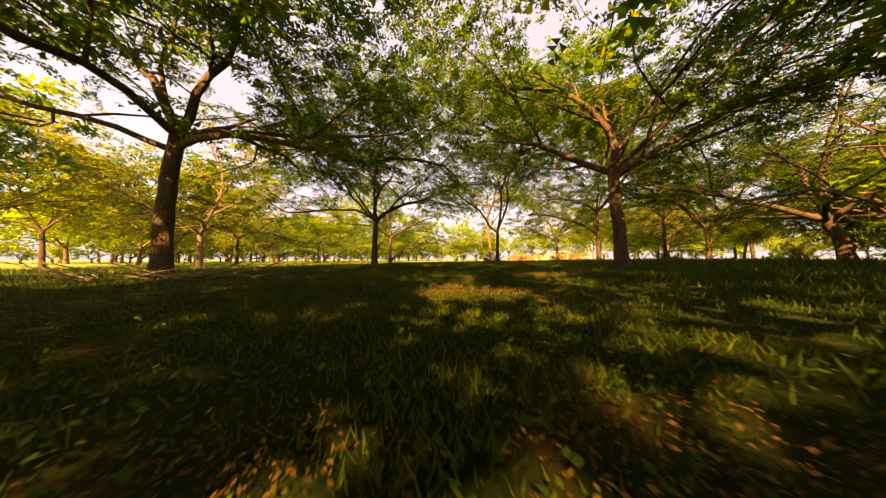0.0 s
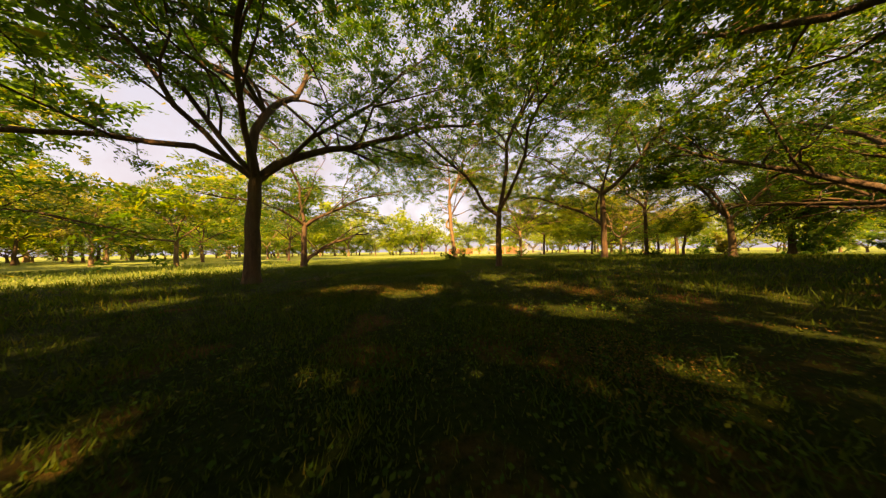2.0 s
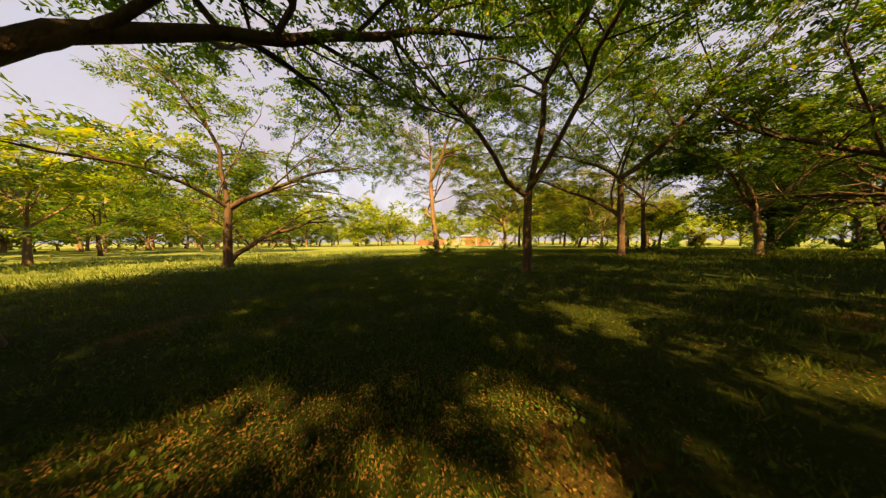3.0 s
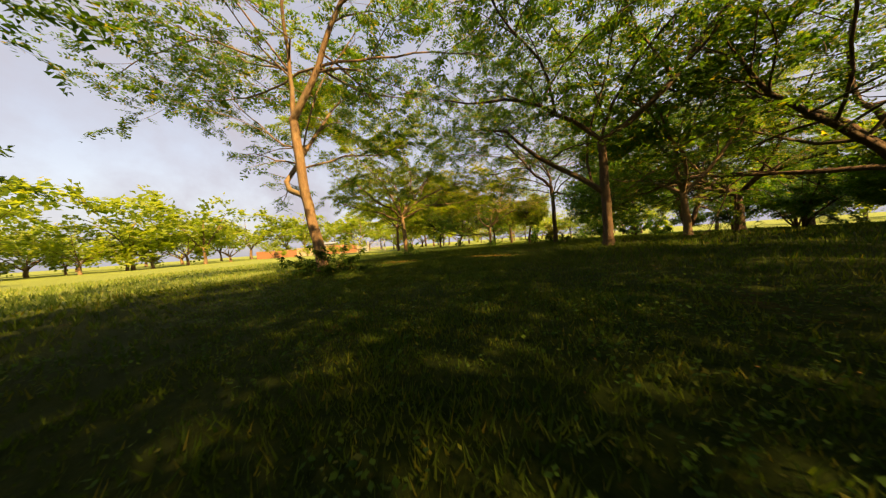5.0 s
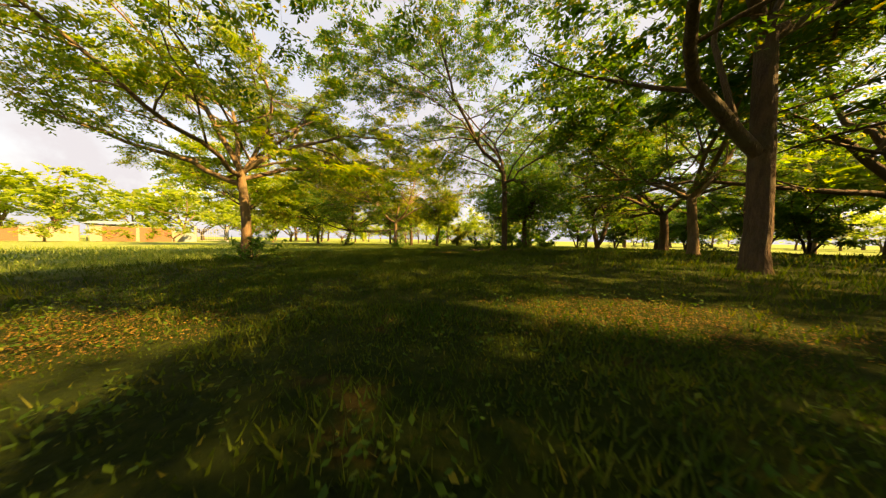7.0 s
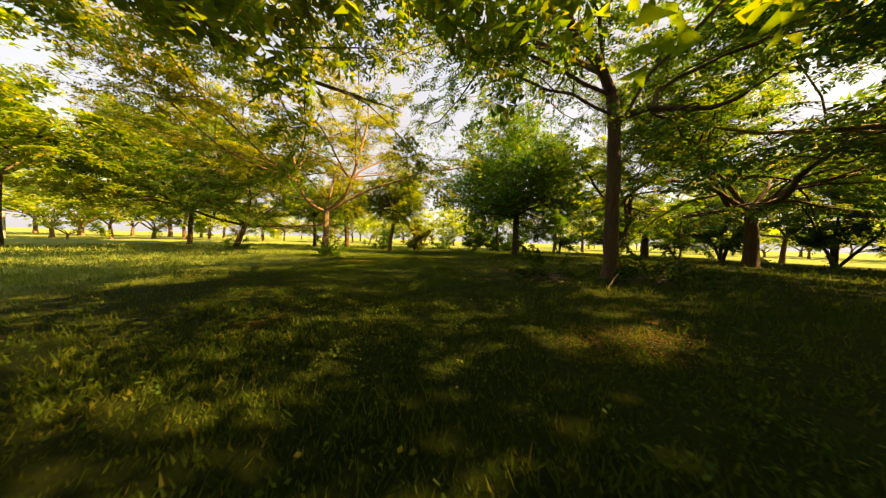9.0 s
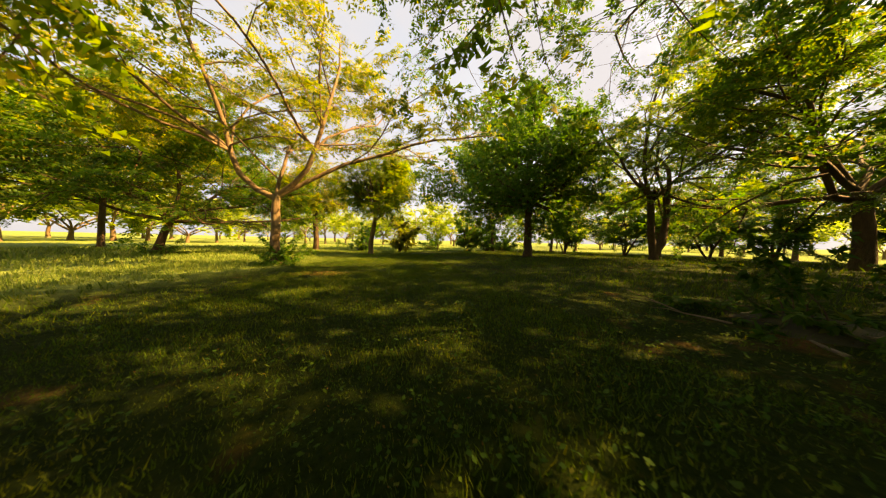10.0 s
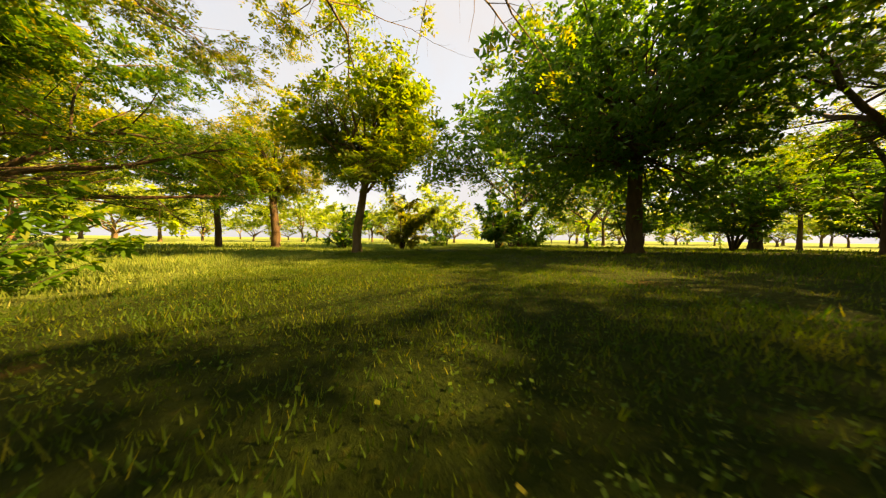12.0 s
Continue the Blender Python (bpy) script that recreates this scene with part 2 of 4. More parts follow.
def feather_shape(rng, pairs=6, wide=0.27):
    """A feathery leaf one unit long: close-set uneven leaflets along a drooping stem, some pointed, some blunt, some lost."""
    v, t = [], []
    bow = rng.uniform(-0.12, 0.12)
    for k in range(pairs):
        for s in (-1, 1):
            if rng.uniform() < 0.08:
                continue
            x = 0.10 + 0.85 * (k + rng.uniform(-0.25, 0.25)) / (pairs - 1)
            w = wide * (0.45 + 0.7 * math.sin(math.pi * min(0.95, max(0.1, x)))) * rng.uniform(0.75, 1.15)
            z, y0, fwd = -0.28 * x * x, bow * x * x, rng.uniform(0.02, 0.16)
            tip, half = z - rng.uniform(0.0, 0.12), 0.48 / pairs
            if rng.uniform() < 0.5:
                v += [(x - half, y0, z), (x + half, y0, z), (x + fwd, y0 + w * s, tip)]
            else:
                v += [(x, y0, z), (x + fwd - half, y0 + w * s, tip), (x + fwd + half, y0 + w * s * 0.8, tip)]
            t.append((len(v) - 3, len(v) - 2, len(v) - 1))
    return np.array(v), np.array(t)


def spray_shape(rng, leaves=5):
    """A tuft of broad pointed leaves round a twig's end, one unit long."""
    v, t = [], []
    for k in range(leaves):
        az, el, ln = rng.uniform(-1.9, 1.9), rng.uniform(-0.7, 0.4), rng.uniform(0.5, 0.85)
        d = np.array([math.cos(az) * math.cos(el), math.sin(az) * math.cos(el), math.sin(el)])
        s = np.array([-math.sin(az), math.cos(az), rng.uniform(-0.5, 0.5)]) * 0.15
        o = np.array([rng.uniform(0, 0.3), 0, 0])
        v += [o, o + d * ln * 0.5 + s, o + d * ln * 0.5 - s, o + d * ln + (0, 0, -0.1)]
        n = len(v)
        t += [(n - 4, n - 3, n - 2), (n - 3, n - 1, n - 2)]
    return np.array(v), np.array(t)


shape_rng = np.random.default_rng(5)
SHAPES = {"feather": [feather_shape(shape_rng) for k in range(6)], "mid": [feather_shape(shape_rng, 4, 0.38) for k in range(4)],
          "broad": [spray_shape(shape_rng) for k in range(4)], "clump": [feather_shape(shape_rng, 2, 0.62) for k in range(4)]}


def leaf_mesh(name, at, way, size, kind, material, rng):
    """Leaves of one kind set at the given places, each along its way, lying flat with some tilt."""
    at, way, size = np.asarray(at), np.asarray(way, float), np.asarray(size)
    way = way / (np.linalg.norm(way, axis=1)[:, None] + 1e-9)
    up = np.tile([0.0, 0.0, 1.0], (len(at), 1)) + rng.standard_normal((len(at), 3)) * 0.42
    side = np.cross(up, way)
    side /= np.linalg.norm(side, axis=1)[:, None] + 1e-9
    up = np.cross(way, side)
    form, vs, ts, base = rng.integers(0, len(SHAPES[kind]), len(at)), [], [], 0
    for f, (tv, tt) in enumerate(SHAPES[kind]):
        k = np.flatnonzero(form == f)
        v = at[k, None] + size[k, None, None] * (tv[None, :, 0:1] * way[k, None] + tv[None, :, 1:2] * side[k, None] + tv[None, :, 2:3] * up[k, None])
        t = base + tt[None] + (np.arange(len(k)) * len(tv))[:, None, None]
        vs.append(v.reshape(-1, 3))
        ts.append(t.reshape(-1, 3))
        base += len(k) * len(tv)
    return mesh_of(name, np.concatenate(vs), np.concatenate(ts), material)


# the lane of the lawn between the trees
SWATH = np.array([(0, -3), (0, 0), (-.75, 2.3), (-1.1, 7), (-1, 12), (-.2, 17), (3, 20.8), (7, 24), (14, 27), (21, 28.2), (28, 28.6), (34, 28)])


def way_distance(x, y):
    best = np.full(len(x), 1e9)
    for a, b in zip(SWATH[:-1], SWATH[1:]):
        ab = b - a
        f = ((x - a[0]) * ab[0] + (y - a[1]) * ab[1]) / (ab @ ab)
        f = f.clip(0, 1)
        best = np.minimum(best, np.hypot(x - a[0] - f * ab[0], y - a[1] - f * ab[1]))
    return best


# gaps in the crowns, given by the sunny spots that they leave on the lawn: x, y, half widths
GAPS = np.array([(.06, 3.05, .25, .85), (.55, .42, .24, .14), (-.4, .48, .2, .12), (.18, 1.8, .1, .16), (.72, 1.85, .14, .16), (1.1, 1.4, .35, .18), (1.9, 3.75, .3, .2), (3.0, 2.2, .7, .22),
                 (.75, 3.0, .2, .36), (.47, 4.46, .15, .2), (2.1, 5.5, .6, .3), (.53, 5.0, .12, .35), (-.14, 7.25, .15, .22), (.2, 7.45, .14, .16), (.56, 9.0, .2, .25),
                 (1.09, 10.2, .28, .35), (.5, 8.8, .25, .25), (-1.6, 13.1, .7, .3), (-.6, 12.2, .5, .45), (.1, 12.7, .25, .25), (1.73, 13.65, .25, .35), (1.85, 11.9, .25, .25), (1.93, 11.05, .18, .4)])
GAPS = np.concatenate([GAPS, [(-4.8, 12.95, .8, .4), (-6.2, 15.3, .9, .5), (4.5, 24.4, .25, .15), (4.9, 25.0, .3, .3), (9.0, 22.8, .4, 1.0), (7.0, 25.5, .35, .3), (8.07, 26.4, .4, .6), (6.6, 28.3, 1.2, .6),
                              (16.8, 25.5, .3, .6), (20.6, 31.8, .9, .7), (18.8, 24.2, .35, .2), (22.9, 29.1, .18, .28), (21.7, 27.8, .1, .12), (27.7, 29.4, .6, 1.5), (29.1, 31.0, .9, 1.6), (28.7, 28.4, .5, .9),
                              (25.3, 29.5, .35, .4), (30.2, 22.0, 1.3, 2.4), (33.5, 36.5, 3.0, 2.2), (31.2, 26.5, 2.0, 2.4), (29.0, 25.8, 1.5, 1.9), (33.0, 31.5, 2.4, 2.2), (36.0, 33.0, 3.0, 2.6), (31.0, 34.0, 1.8, 1.6), (28.0, 7.5, 2.5, 1.5), (33.0, 16.5, 2.0, 1.2)]])

gap_rng = np.random.default_rng(12)
DAPPLES = np.column_stack([gap_rng.uniform(-4, 5, 34), gap_rng.uniform(.8, 9.5, 34), gap_rng.uniform(.07, .16, 34), gap_rng.uniform(.10, .22, 34)])
GAPS = np.concatenate([GAPS, DAPPLES])


def sunlit(p, size):
    """Which places p stand between the sun and a sunny spot."""
    down = p[:, :2] - np.array(to_sun[:2]) / to_sun[2] * (p[:, 2] - ground_z(p[:, 0], p[:, 1]))[:, None]
    edge = .12 * np.sin(down[:, 0] * 9 + 3 * np.sin(down[:, 1] * 5)) + 1
    hit = np.zeros(len(p), bool)
    for x, y, a, b in GAPS:
        hit |= np.hypot((down[:, 0] - x) / (a * edge + .3 * size.clip(0, .4)), (down[:, 1] - y) / (b * edge + .4 * size.clip(0, .4))) < 1
    return hit


def foot(p):
    """Where the shadows of the places p fall on the ground."""
    return p[:, :2] - np.array(to_sun[:2]) / to_sun[2] * (p[:, 2] - ground_z(p[:, 0], p[:, 1]))[:, None]


CROWNS, CELL, ORIGIN = [], .3, np.array([-12.0, -8.0])


def thicken():
    """The crowns close over the lane: where they are thin above it, nearby leaves are repeated, except round the gaps."""
    rng = np.random.default_rng(3)
    leaves = [(k, i) for k, c in enumerate(CROWNS) for i in range(len(c[1]))]
    owner = np.array(leaves)
    place = np.concatenate([c[1] + c[2] * c[3][:, None] * .45 + np.array(c[0].location) for c in CROWNS])
    size = np.concatenate([c[3] for c in CROWNS])
    shape = (150, 140)
    spot = np.floor((foot(place) - ORIGIN) / CELL).astype(int)
    ok = ((spot >= 0) & (spot < shape)).all(1)
    flat = spot[:, 0] * shape[1] + spot[:, 1]
    depth = np.bincount(flat[ok], .26 * size[ok] ** 2 / CELL ** 2, shape[0] * shape[1])
    order = np.flatnonzero(ok)[np.argsort(flat[ok], kind="stable")]
    first = np.searchsorted(flat[order], np.arange(shape[0] * shape[1] + 1))
    gx, gy = (v.ravel() for v in np.meshgrid(*[(np.arange(n) + .5) * CELL + o for n, o in zip(shape, ORIGIN)], indexing="ij"))
    lane = (way_distance(gx, gy) < 4.6) & (gx < 27.6) & ~((gx < 9.5) & (gy > 25.3)) & ~((gx > 9) & (gy > 30.6))
    ground = np.stack([gx, gy, ground_z(gx, gy)], -1)
    lane &= ~sunlit(ground, np.full(len(gx), .6))
    goal_depth = np.where(gy < 4.1, .8, np.where(gy < 14, 2.0, np.where(gx < 10, 3.6, np.where(gx < 15, 2.2, 1.5))))
    added = [[] for c in CROWNS]
    for cell in np.flatnonzero(lane & (depth < goal_depth)):
        ci, cj = divmod(cell, shape[1])
        near = [order[first[a * shape[1] + b]:first[a * shape[1] + b + 1]] for a in range(max(0, ci - 5), min(shape[0], ci + 6)) for b in range(max(0, cj - 5), min(shape[1], cj + 6))]
        near = np.concatenate(near)
        if len(near) < 3:
            continue
        need = goal_depth[cell] - depth[cell]
        while need > 0:
            donor = near[rng.integers(len(near))]
            goal = np.array([gx[cell], gy[cell]]) + rng.uniform(-.5, .5, 2) * CELL
            added[owner[donor, 0]].append((owner[donor, 1], *(goal - foot(place[donor:donor + 1])[0])))
            need -= .26 * size[donor] ** 2 / CELL ** 2
    for c, more in zip(CROWNS, added):
        if more:
            more = np.array(more)
            i = more[:, 0].astype(int)
            shift = np.column_stack([more[:, 1:], np.zeros(len(i))])
            at, way, size = c[1][i] + shift, c[2][i] + rng.normal(0, .35, (len(i), 3)), c[3][i]
            clear = ~sunlit(at + way * size[:, None] * .45 + np.array(c[0].location), size)
            c[1], c[2], c[3] = np.concatenate([c[1], at[clear]]), np.concatenate([c[2], way[clear]]), np.concatenate([c[3], size[clear]])


def grow_crowns():
    for top, at, way, size, kind, leaf_mat, rng in CROWNS:
        part("crown", leaf_mesh("crown", at, way, size, kind, leaf_mat, rng), top)
    CROWNS.clear()


def unit(az, el):
    a, e = radians(az), radians(el)
    return np.array([math.cos(a) * math.cos(e), math.sin(a) * math.cos(e), math.sin(e)])


def bough(wood, leaves, p, d, length, r, level, rng, q, bend=None):
    """A branch that wanders, carries smaller ones and at last leaves. bend: azimuth, first and later rise, later azimuth of a curved limb."""
    segs = (6, 3, 2)[level] if q["far"] else (9, 5, 2)[level]
    pts, ways = [np.array(p, float)], []
    d = np.array(d, float)
    for k in range(segs):
        pull = q["level_off"] * (0.10, 0.06, 0.0)[level]
        d = d + rng.standard_normal(3) * (0.17, 0.2, 0.2)[level] * q["twist"]
        d[2] += (0.05 - d[2]) * pull - (q["droop"] * 0.03 * level)
        d[2] = max(d[2], q["least"] - .3 * level)
        if level == 0 and bend and k < 4:
            d = unit(bend[0] + (bend[3] - bend[0]) * k / 3, bend[1] + (bend[2] - bend[1]) * k / 3) + rng.standard_normal(3) * .06
        d /= np.linalg.norm(d)
        ways.append(d)
        pts.append(pts[-1] + d * length / segs)
    pts = np.array(pts)
    taper = np.linspace(1, (0.35, 0.3, 0.4)[level], segs + 1)
    if level < (3, 2, 1)[q["far"]]:
        wood.tube(pts, r * taper, (4, 3, 3)[level] if q["far"] else (7, 4, 3)[level])
    if level == 2:
        count = max(2, int(length / 0.10 * q["leafy"]))
        for k in range(count):
            f = rng.uniform(0.15, 1.0) * segs
            i = min(int(f), segs - 1)
            at = pts[i] + (pts[i + 1] - pts[i]) * (f - i)
            turn = rng.choice([-1, 1]) * rng.uniform(0.4, 1.3)
            w = ways[i]
            out = np.array([w[0] * math.cos(turn) - w[1] * math.sin(turn), w[0] * math.sin(turn) + w[1] * math.cos(turn), w[2] * 0.4 + rng.normal(-0.05, 0.2)])
            leaves.append((at, out, rng.uniform(0.75, 1.25) * q["leaf"]))
        return
    step = (0.66, 0.38)[level] / q["branchy"]
    start = (q["bare"], 0.2)[level] * length
    s, side = start, rng.choice([-1, 1])
    while s < length:
        f = s / length * segs
        i = min(int(f), segs - 1)
        at = pts[i] + (pts[i + 1] - pts[i]) * (f - i)
        turn = side * rng.uniform(0.5, 1.15)
        w = ways[i]
        flat = np.array([w[0] * math.cos(turn) - w[1] * math.sin(turn), w[0] * math.sin(turn) + w[1] * math.cos(turn), w[2] * 0.55 + rng.normal(0.08, 0.28)])
        if abs(w[2]) > 0.85:
            a = rng.uniform(0, 6.28)
            flat = np.array([math.cos(a), math.sin(a), rng.uniform(0.2, 0.9)])
        flat /= np.linalg.norm(flat)
        rest = length - s
        ln = ((0.30 * length + 0.35 * rest) if level == 0 else (0.35 + 0.3 * rest)) * rng.uniform(0.75, 1.2)
        bough(wood, leaves, at, flat, ln, r * taper[i] * (0.5, 0.45)[level], level + 1, rng, q)
        s += step * rng.uniform(0.7, 1.3)
        side = -side
    # the end goes on as a twig
    bough(wood, leaves, pts[-1], ways[-1], 0.8, r * taper[-1] * 0.8, 2, rng, q)
    return pts, r * taper


def ground_z(x, y):
    """The lie of the land: one broad low swell, small humps."""
    swell = 0.5 * np.exp(-((np.asarray(x) - 16) / 22) ** 2 - ((np.asarray(y) - 15) / 20) ** 2) - 0.05
    return swell + 0.025 * np.sin(np.asarray(x) * 1.1 + 1.3 * np.sin(np.asarray(y) * 0.7)) * np.sin(np.asarray(y) * 0.9 + 0.4)


def tree(label, x, y, r, stem, limbs, seed, leaf=0.37, kind="feather", bark=None, leaf_mat=None, leafy=1.0, branchy=1.0,
         level_off=1.0, droop=1.0, twist=1.0, group="", flare=1.32, fill=5, far=False, bare=.3, least=-1.0, dense=None, gaps=True, finish=False, name="tree"):
    """A tree at (x, y). stem: (dx, dy, height) of the trunk's bends above the ground. limbs: (height, or minus the number of the limb it parts from, azimuth, rise (or first and later rise and later azimuth of a curved one), length, share of the radius)."""
    rng = np.random.default_rng(seed)
    q = dict(leaf=leaf, leafy=leafy, branchy=branchy, level_off=level_off, droop=droop, twist=twist, far=far, bare=bare, least=least)
    top = new(name)
    top.location = (x, y, float(ground_z(x, y)))
    tagged(top, label, "tree", group)
    bark, leaf_mat = bark or BARK_DARK, leaf_mat or LEAF_FINE
    knots = np.array([(0, 0, -0.25), (0, 0, 0.0), *stem], float)
    # finer steps along the trunk, with slight wandering
    heights = np.unique(np.concatenate([[-0.25, 0, 0.08, 0.2, 0.4], np.arange(0.7, knots[-1, 2], 0.35), [knots[-1, 2]]]))
    line = np.stack([np.interp(heights, knots[:, 2], knots[:, i]) for i in range(2)] + [heights], 1)
    line[4:-1, :2] += rng.standard_normal((len(line[4:-1]), 2)) * 0.010
    h = heights.clip(0, None)
    rad = r * (1 + (flare - 1) * np.exp(-h / 0.16)) * (1 - 0.22 * h / knots[-1, 2])
    wood = Wood()
    wood.tube(line, rad, 10 if far else 14, 0.05, rng)
    part("trunk", wood.mesh("trunk", bark), top)
    leaves = []
    reach = max(l[3] for l in limbs)
    first = rng.uniform(0, 360)
    done = []
    for hh, az, el, ln, share in limbs:
        w, bend = Wood(), None
        if type(el) is tuple:
            bend, el = (az, *el, az)[:4], el[0]
        if hh < 0:  # parts from an earlier limb, a third of the way along it
            pts, radii = done[-hh - 1]
            at, thick = pts[len(pts) // 3], radii[len(pts) // 3] * share
        else:
            at = np.array([np.interp(hh, line[:, 2], line[:, 0]), np.interp(hh, line[:, 2], line[:, 1]), hh]) - unit(az, el) * r * 0.3
            thick = r * share
        done.append(bough(w, leaves, at, unit(az, el), ln, thick, 0, rng, q, bend))
        part("limb", w.mesh("limb", bark), top)
    # upright side limbs that part from the main ones and fill the crown
    q["leaf"] = leaf * 1.4
    for k in range(fill):
        pts, radii = done[k % len(done)]
        i = int(rng.integers(1, max(2, len(pts) // 2)))
        w = Wood()
        bough(w, leaves, pts[i], unit(first + k * 360 / fill + rng.uniform(-30, 30), rng.uniform(38, 85)), reach * rng.uniform(.85, 1.15), radii[i] * .5, 0, rng, q)
        part("limb", w.mesh("limb", bark), top)
    if dense:  # leafy clumps on thin boughs that round off the crown: half width, half height, height of the middle, number
        wide, high, mid, count = dense
        for k in range(count):
            lift = 1 - 2 * (k + .5) / count
            a, f = k * 2.39996 + rng.normal(0, .35), rng.uniform(.5, 1.12)
            c = np.array([math.cos(a) * math.sqrt(1 - lift * lift) * wide, math.sin(a) * math.sqrt(1 - lift * lift) * wide, lift * high]) * f + (line[-1, 0], line[-1, 1], mid)
            w = Wood()
            root = line[-1] + (c - line[-1]) * .12
            w.tube([root, (root + c) / 2 + rng.normal(0, .15, 3) + (0, 0, .2), c], [.05, .03, .012], 4)
            part("bough", w.mesh("bough", bark), top)
            for i in range(110):
                p = rng.normal(0, 1, 3)
                out = p / (np.linalg.norm(p) + 1e-6) + (0, 0, -.15)
                leaves.append((c + p * np.array([.42, .42, .3]) * wide / 3.6, out, rng.uniform(.7, 1.25) * leaf))
    at, way, size = (np.array(c) for c in zip(*leaves))
    open_sky = sunlit(at + way * size[:, None] * .45 + np.array(top.location), size) & gaps
    at, way, size = at[~open_sky], way[~open_sky], size[~open_sky]
    aside = way_distance(at[:, 0] + x, at[:, 1] + y)
    low = (aside < 1.7) & (at[:, 2] < 2.1) | (aside < 5) & (at[:, 2] < 1.2)  # no twigs hang into the lane
    CROWNS.append([top, at[~low], way[~low], size[~low], kind, leaf_mat, rng])
    if finish:
        grow_crowns()
    return top


# ---- ground ----
def make_ground():
    near = np.arange(-60, 100.01, 1.0)
    far = np.array([-1500, -700, -350, -200, -130, -90])
    xs = np.concatenate([far, near, 40 - far[::-1]])
    ys = xs
    gx, gy = np.meshgrid(xs, ys, indexing="ij")
    v = np.stack([gx, gy, ground_z(gx, gy)], -1).reshape(-1, 3)
    n = len(xs)
    i, j = np.meshgrid(np.arange(n - 1), np.arange(n - 1), indexing="ij")
    a, b, c, d = i * n + j, (i + 1) * n + j, (i + 1) * n + j + 1, i * n + j + 1
    t = np.concatenate([np.stack([a, b, c], -1).reshape(-1, 3), np.stack([a, c, d], -1).reshape(-1, 3)])
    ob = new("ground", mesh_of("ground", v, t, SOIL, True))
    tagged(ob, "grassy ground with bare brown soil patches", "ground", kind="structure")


make_ground()


def bush(label, x, y, height, stems, seed, kind="broad", leaf=.3, leaf_mat=None, group="shrubs and low plants", leafy=1.2, rise=(50, 85), name="bush"):
    """Several stems from the ground, leafy nearly down to it."""
    rng = np.random.default_rng(seed)
    q = dict(leaf=leaf, leafy=leafy, branchy=1.0, level_off=.6, droop=1.0, twist=1.0, far=False, bare=.2, least=-1.0)
    top = new(name)
    top.location = (x, y, float(ground_z(x, y)))
    tagged(top, label, "bush", group)
    leaves = []
    for k in range(stems):
        wood = Wood()
        a = k * 360 / stems + rng.uniform(-25, 25)
        bough(wood, leaves, unit(a, 0) * .04 - (0, 0, .05), unit(a, rng.uniform(*rise)), height * rng.uniform(.75, 1.05), .012 + .012 * height, 1, rng, q)
        part("stem", wood.mesh("stem", BARK_DARK), top)
    at, way, size = (np.array(c) for c in zip(*leaves))
    part("foliage", leaf_mesh("foliage", at, way, size, kind, leaf_mat or LEAF_DENSE, rng), top)
    return top


# ---- the trees beside the way ----
GROVE = "trees of the grove"
tree("tall dark-barked tree with a forked trunk over the lawn", -6.95, 6.25, 0.2, [(0.05, 0, 1.6), (0.12, 0.0, 2.6), (0.22, 0.1, 3.75)],
     [(3.7, 172, 62, 6.0, .62), (3.3, -8, 24, 7.2, .5), (3.6, 60, 62, 6.5, .62), (3.6, 265, 42, 5.9, .5), (3.2, 205, 22, 5.9, .4), (3.4, 40, 30, 6.6, .4), (3.5, 95, 45, 7.0, .42), (3.5, 130, 40, 7.0, .42)], 11, group=GROVE, leafy=1.0, leaf=.35, fill=5, flare=1.7, bare=.4)
tree("wide golden-leaved tree with bare tan limbs", -16.0, 16.6, 0.19, [(0.05, 0, 1.1), (0.0, 0.1, 2.3)],
     [(2.2, 8, 40, 8.0, .6), (2.2, 178, 38, 8.0, .55), (2.3, 70, 66, 7.0, .6), (2.2, -65, 45, 6.5, .5), (2.2, 128, 45, 6.5, .5)], 10, group=GROVE, bark=BARK_TAN, leaf_mat=LEAF_GOLD, kind="feather", leaf=.42, leafy=.5, fill=2)
tree("dark-barked tree with two rising limbs and dense leaves", -4.08, 15.1, 0.18, [(0.02, 0, 1.4), (0.1, 0.02, 2.7)],
     [(2.65, 150, 74, 6.5, .7), (2.6, -12, 48, 6.8, .68), (-2, 60, 50, 5.2, .6), (-1, 240, 50, 5.5, .6), (-1, 192, 45, 5.5, .65), (2.68, 172, 42, 6.0, .42), (2.6, -62, 46, 6.0, .42), (2.6, 35, 42, 6.0, .4), (2.65, 186, 56, 6.5, .45), (2.6, 215, 40, 6.0, .4)], 12, group=GROVE, leafy=1.25, leaf=.32, fill=7, leaf_mat=LEAF_DENSE)
tree("slim tree with an older twin-stemmed trunk", -5.2, 24.8, 0.17, [(0.0, 0, 1.4), (0.05, 0.1, 2.6)],
     [(2.5, 150, 60, 5.9, .6), (2.5, -30, 60, 5.9, .6), (2.4, 60, 45, 5.5, .5), (2.5, 240, 40, 5.2, .5), (0.1, -20, 78, 5.2, .7)], 13, group=GROVE)
tree("grey-brown tree forking low into upright limbs", 3.57, 16.6, 0.118, [(0.0, 0, 0.8), (0.01, 0, 1.4), (0.0, 0, 2.1)],
     [(1.95, 160, 50, 6.5, .62), (2.05, 30, 82, 8.0, .72), (2.1, -20, 66, 7.0, .6), (-2, 90, 55, 5.9, .6), (-2, -90, 50, 5.9, .6)], 14, group=GROVE, leafy=.85, fill=4, flare=1.2)
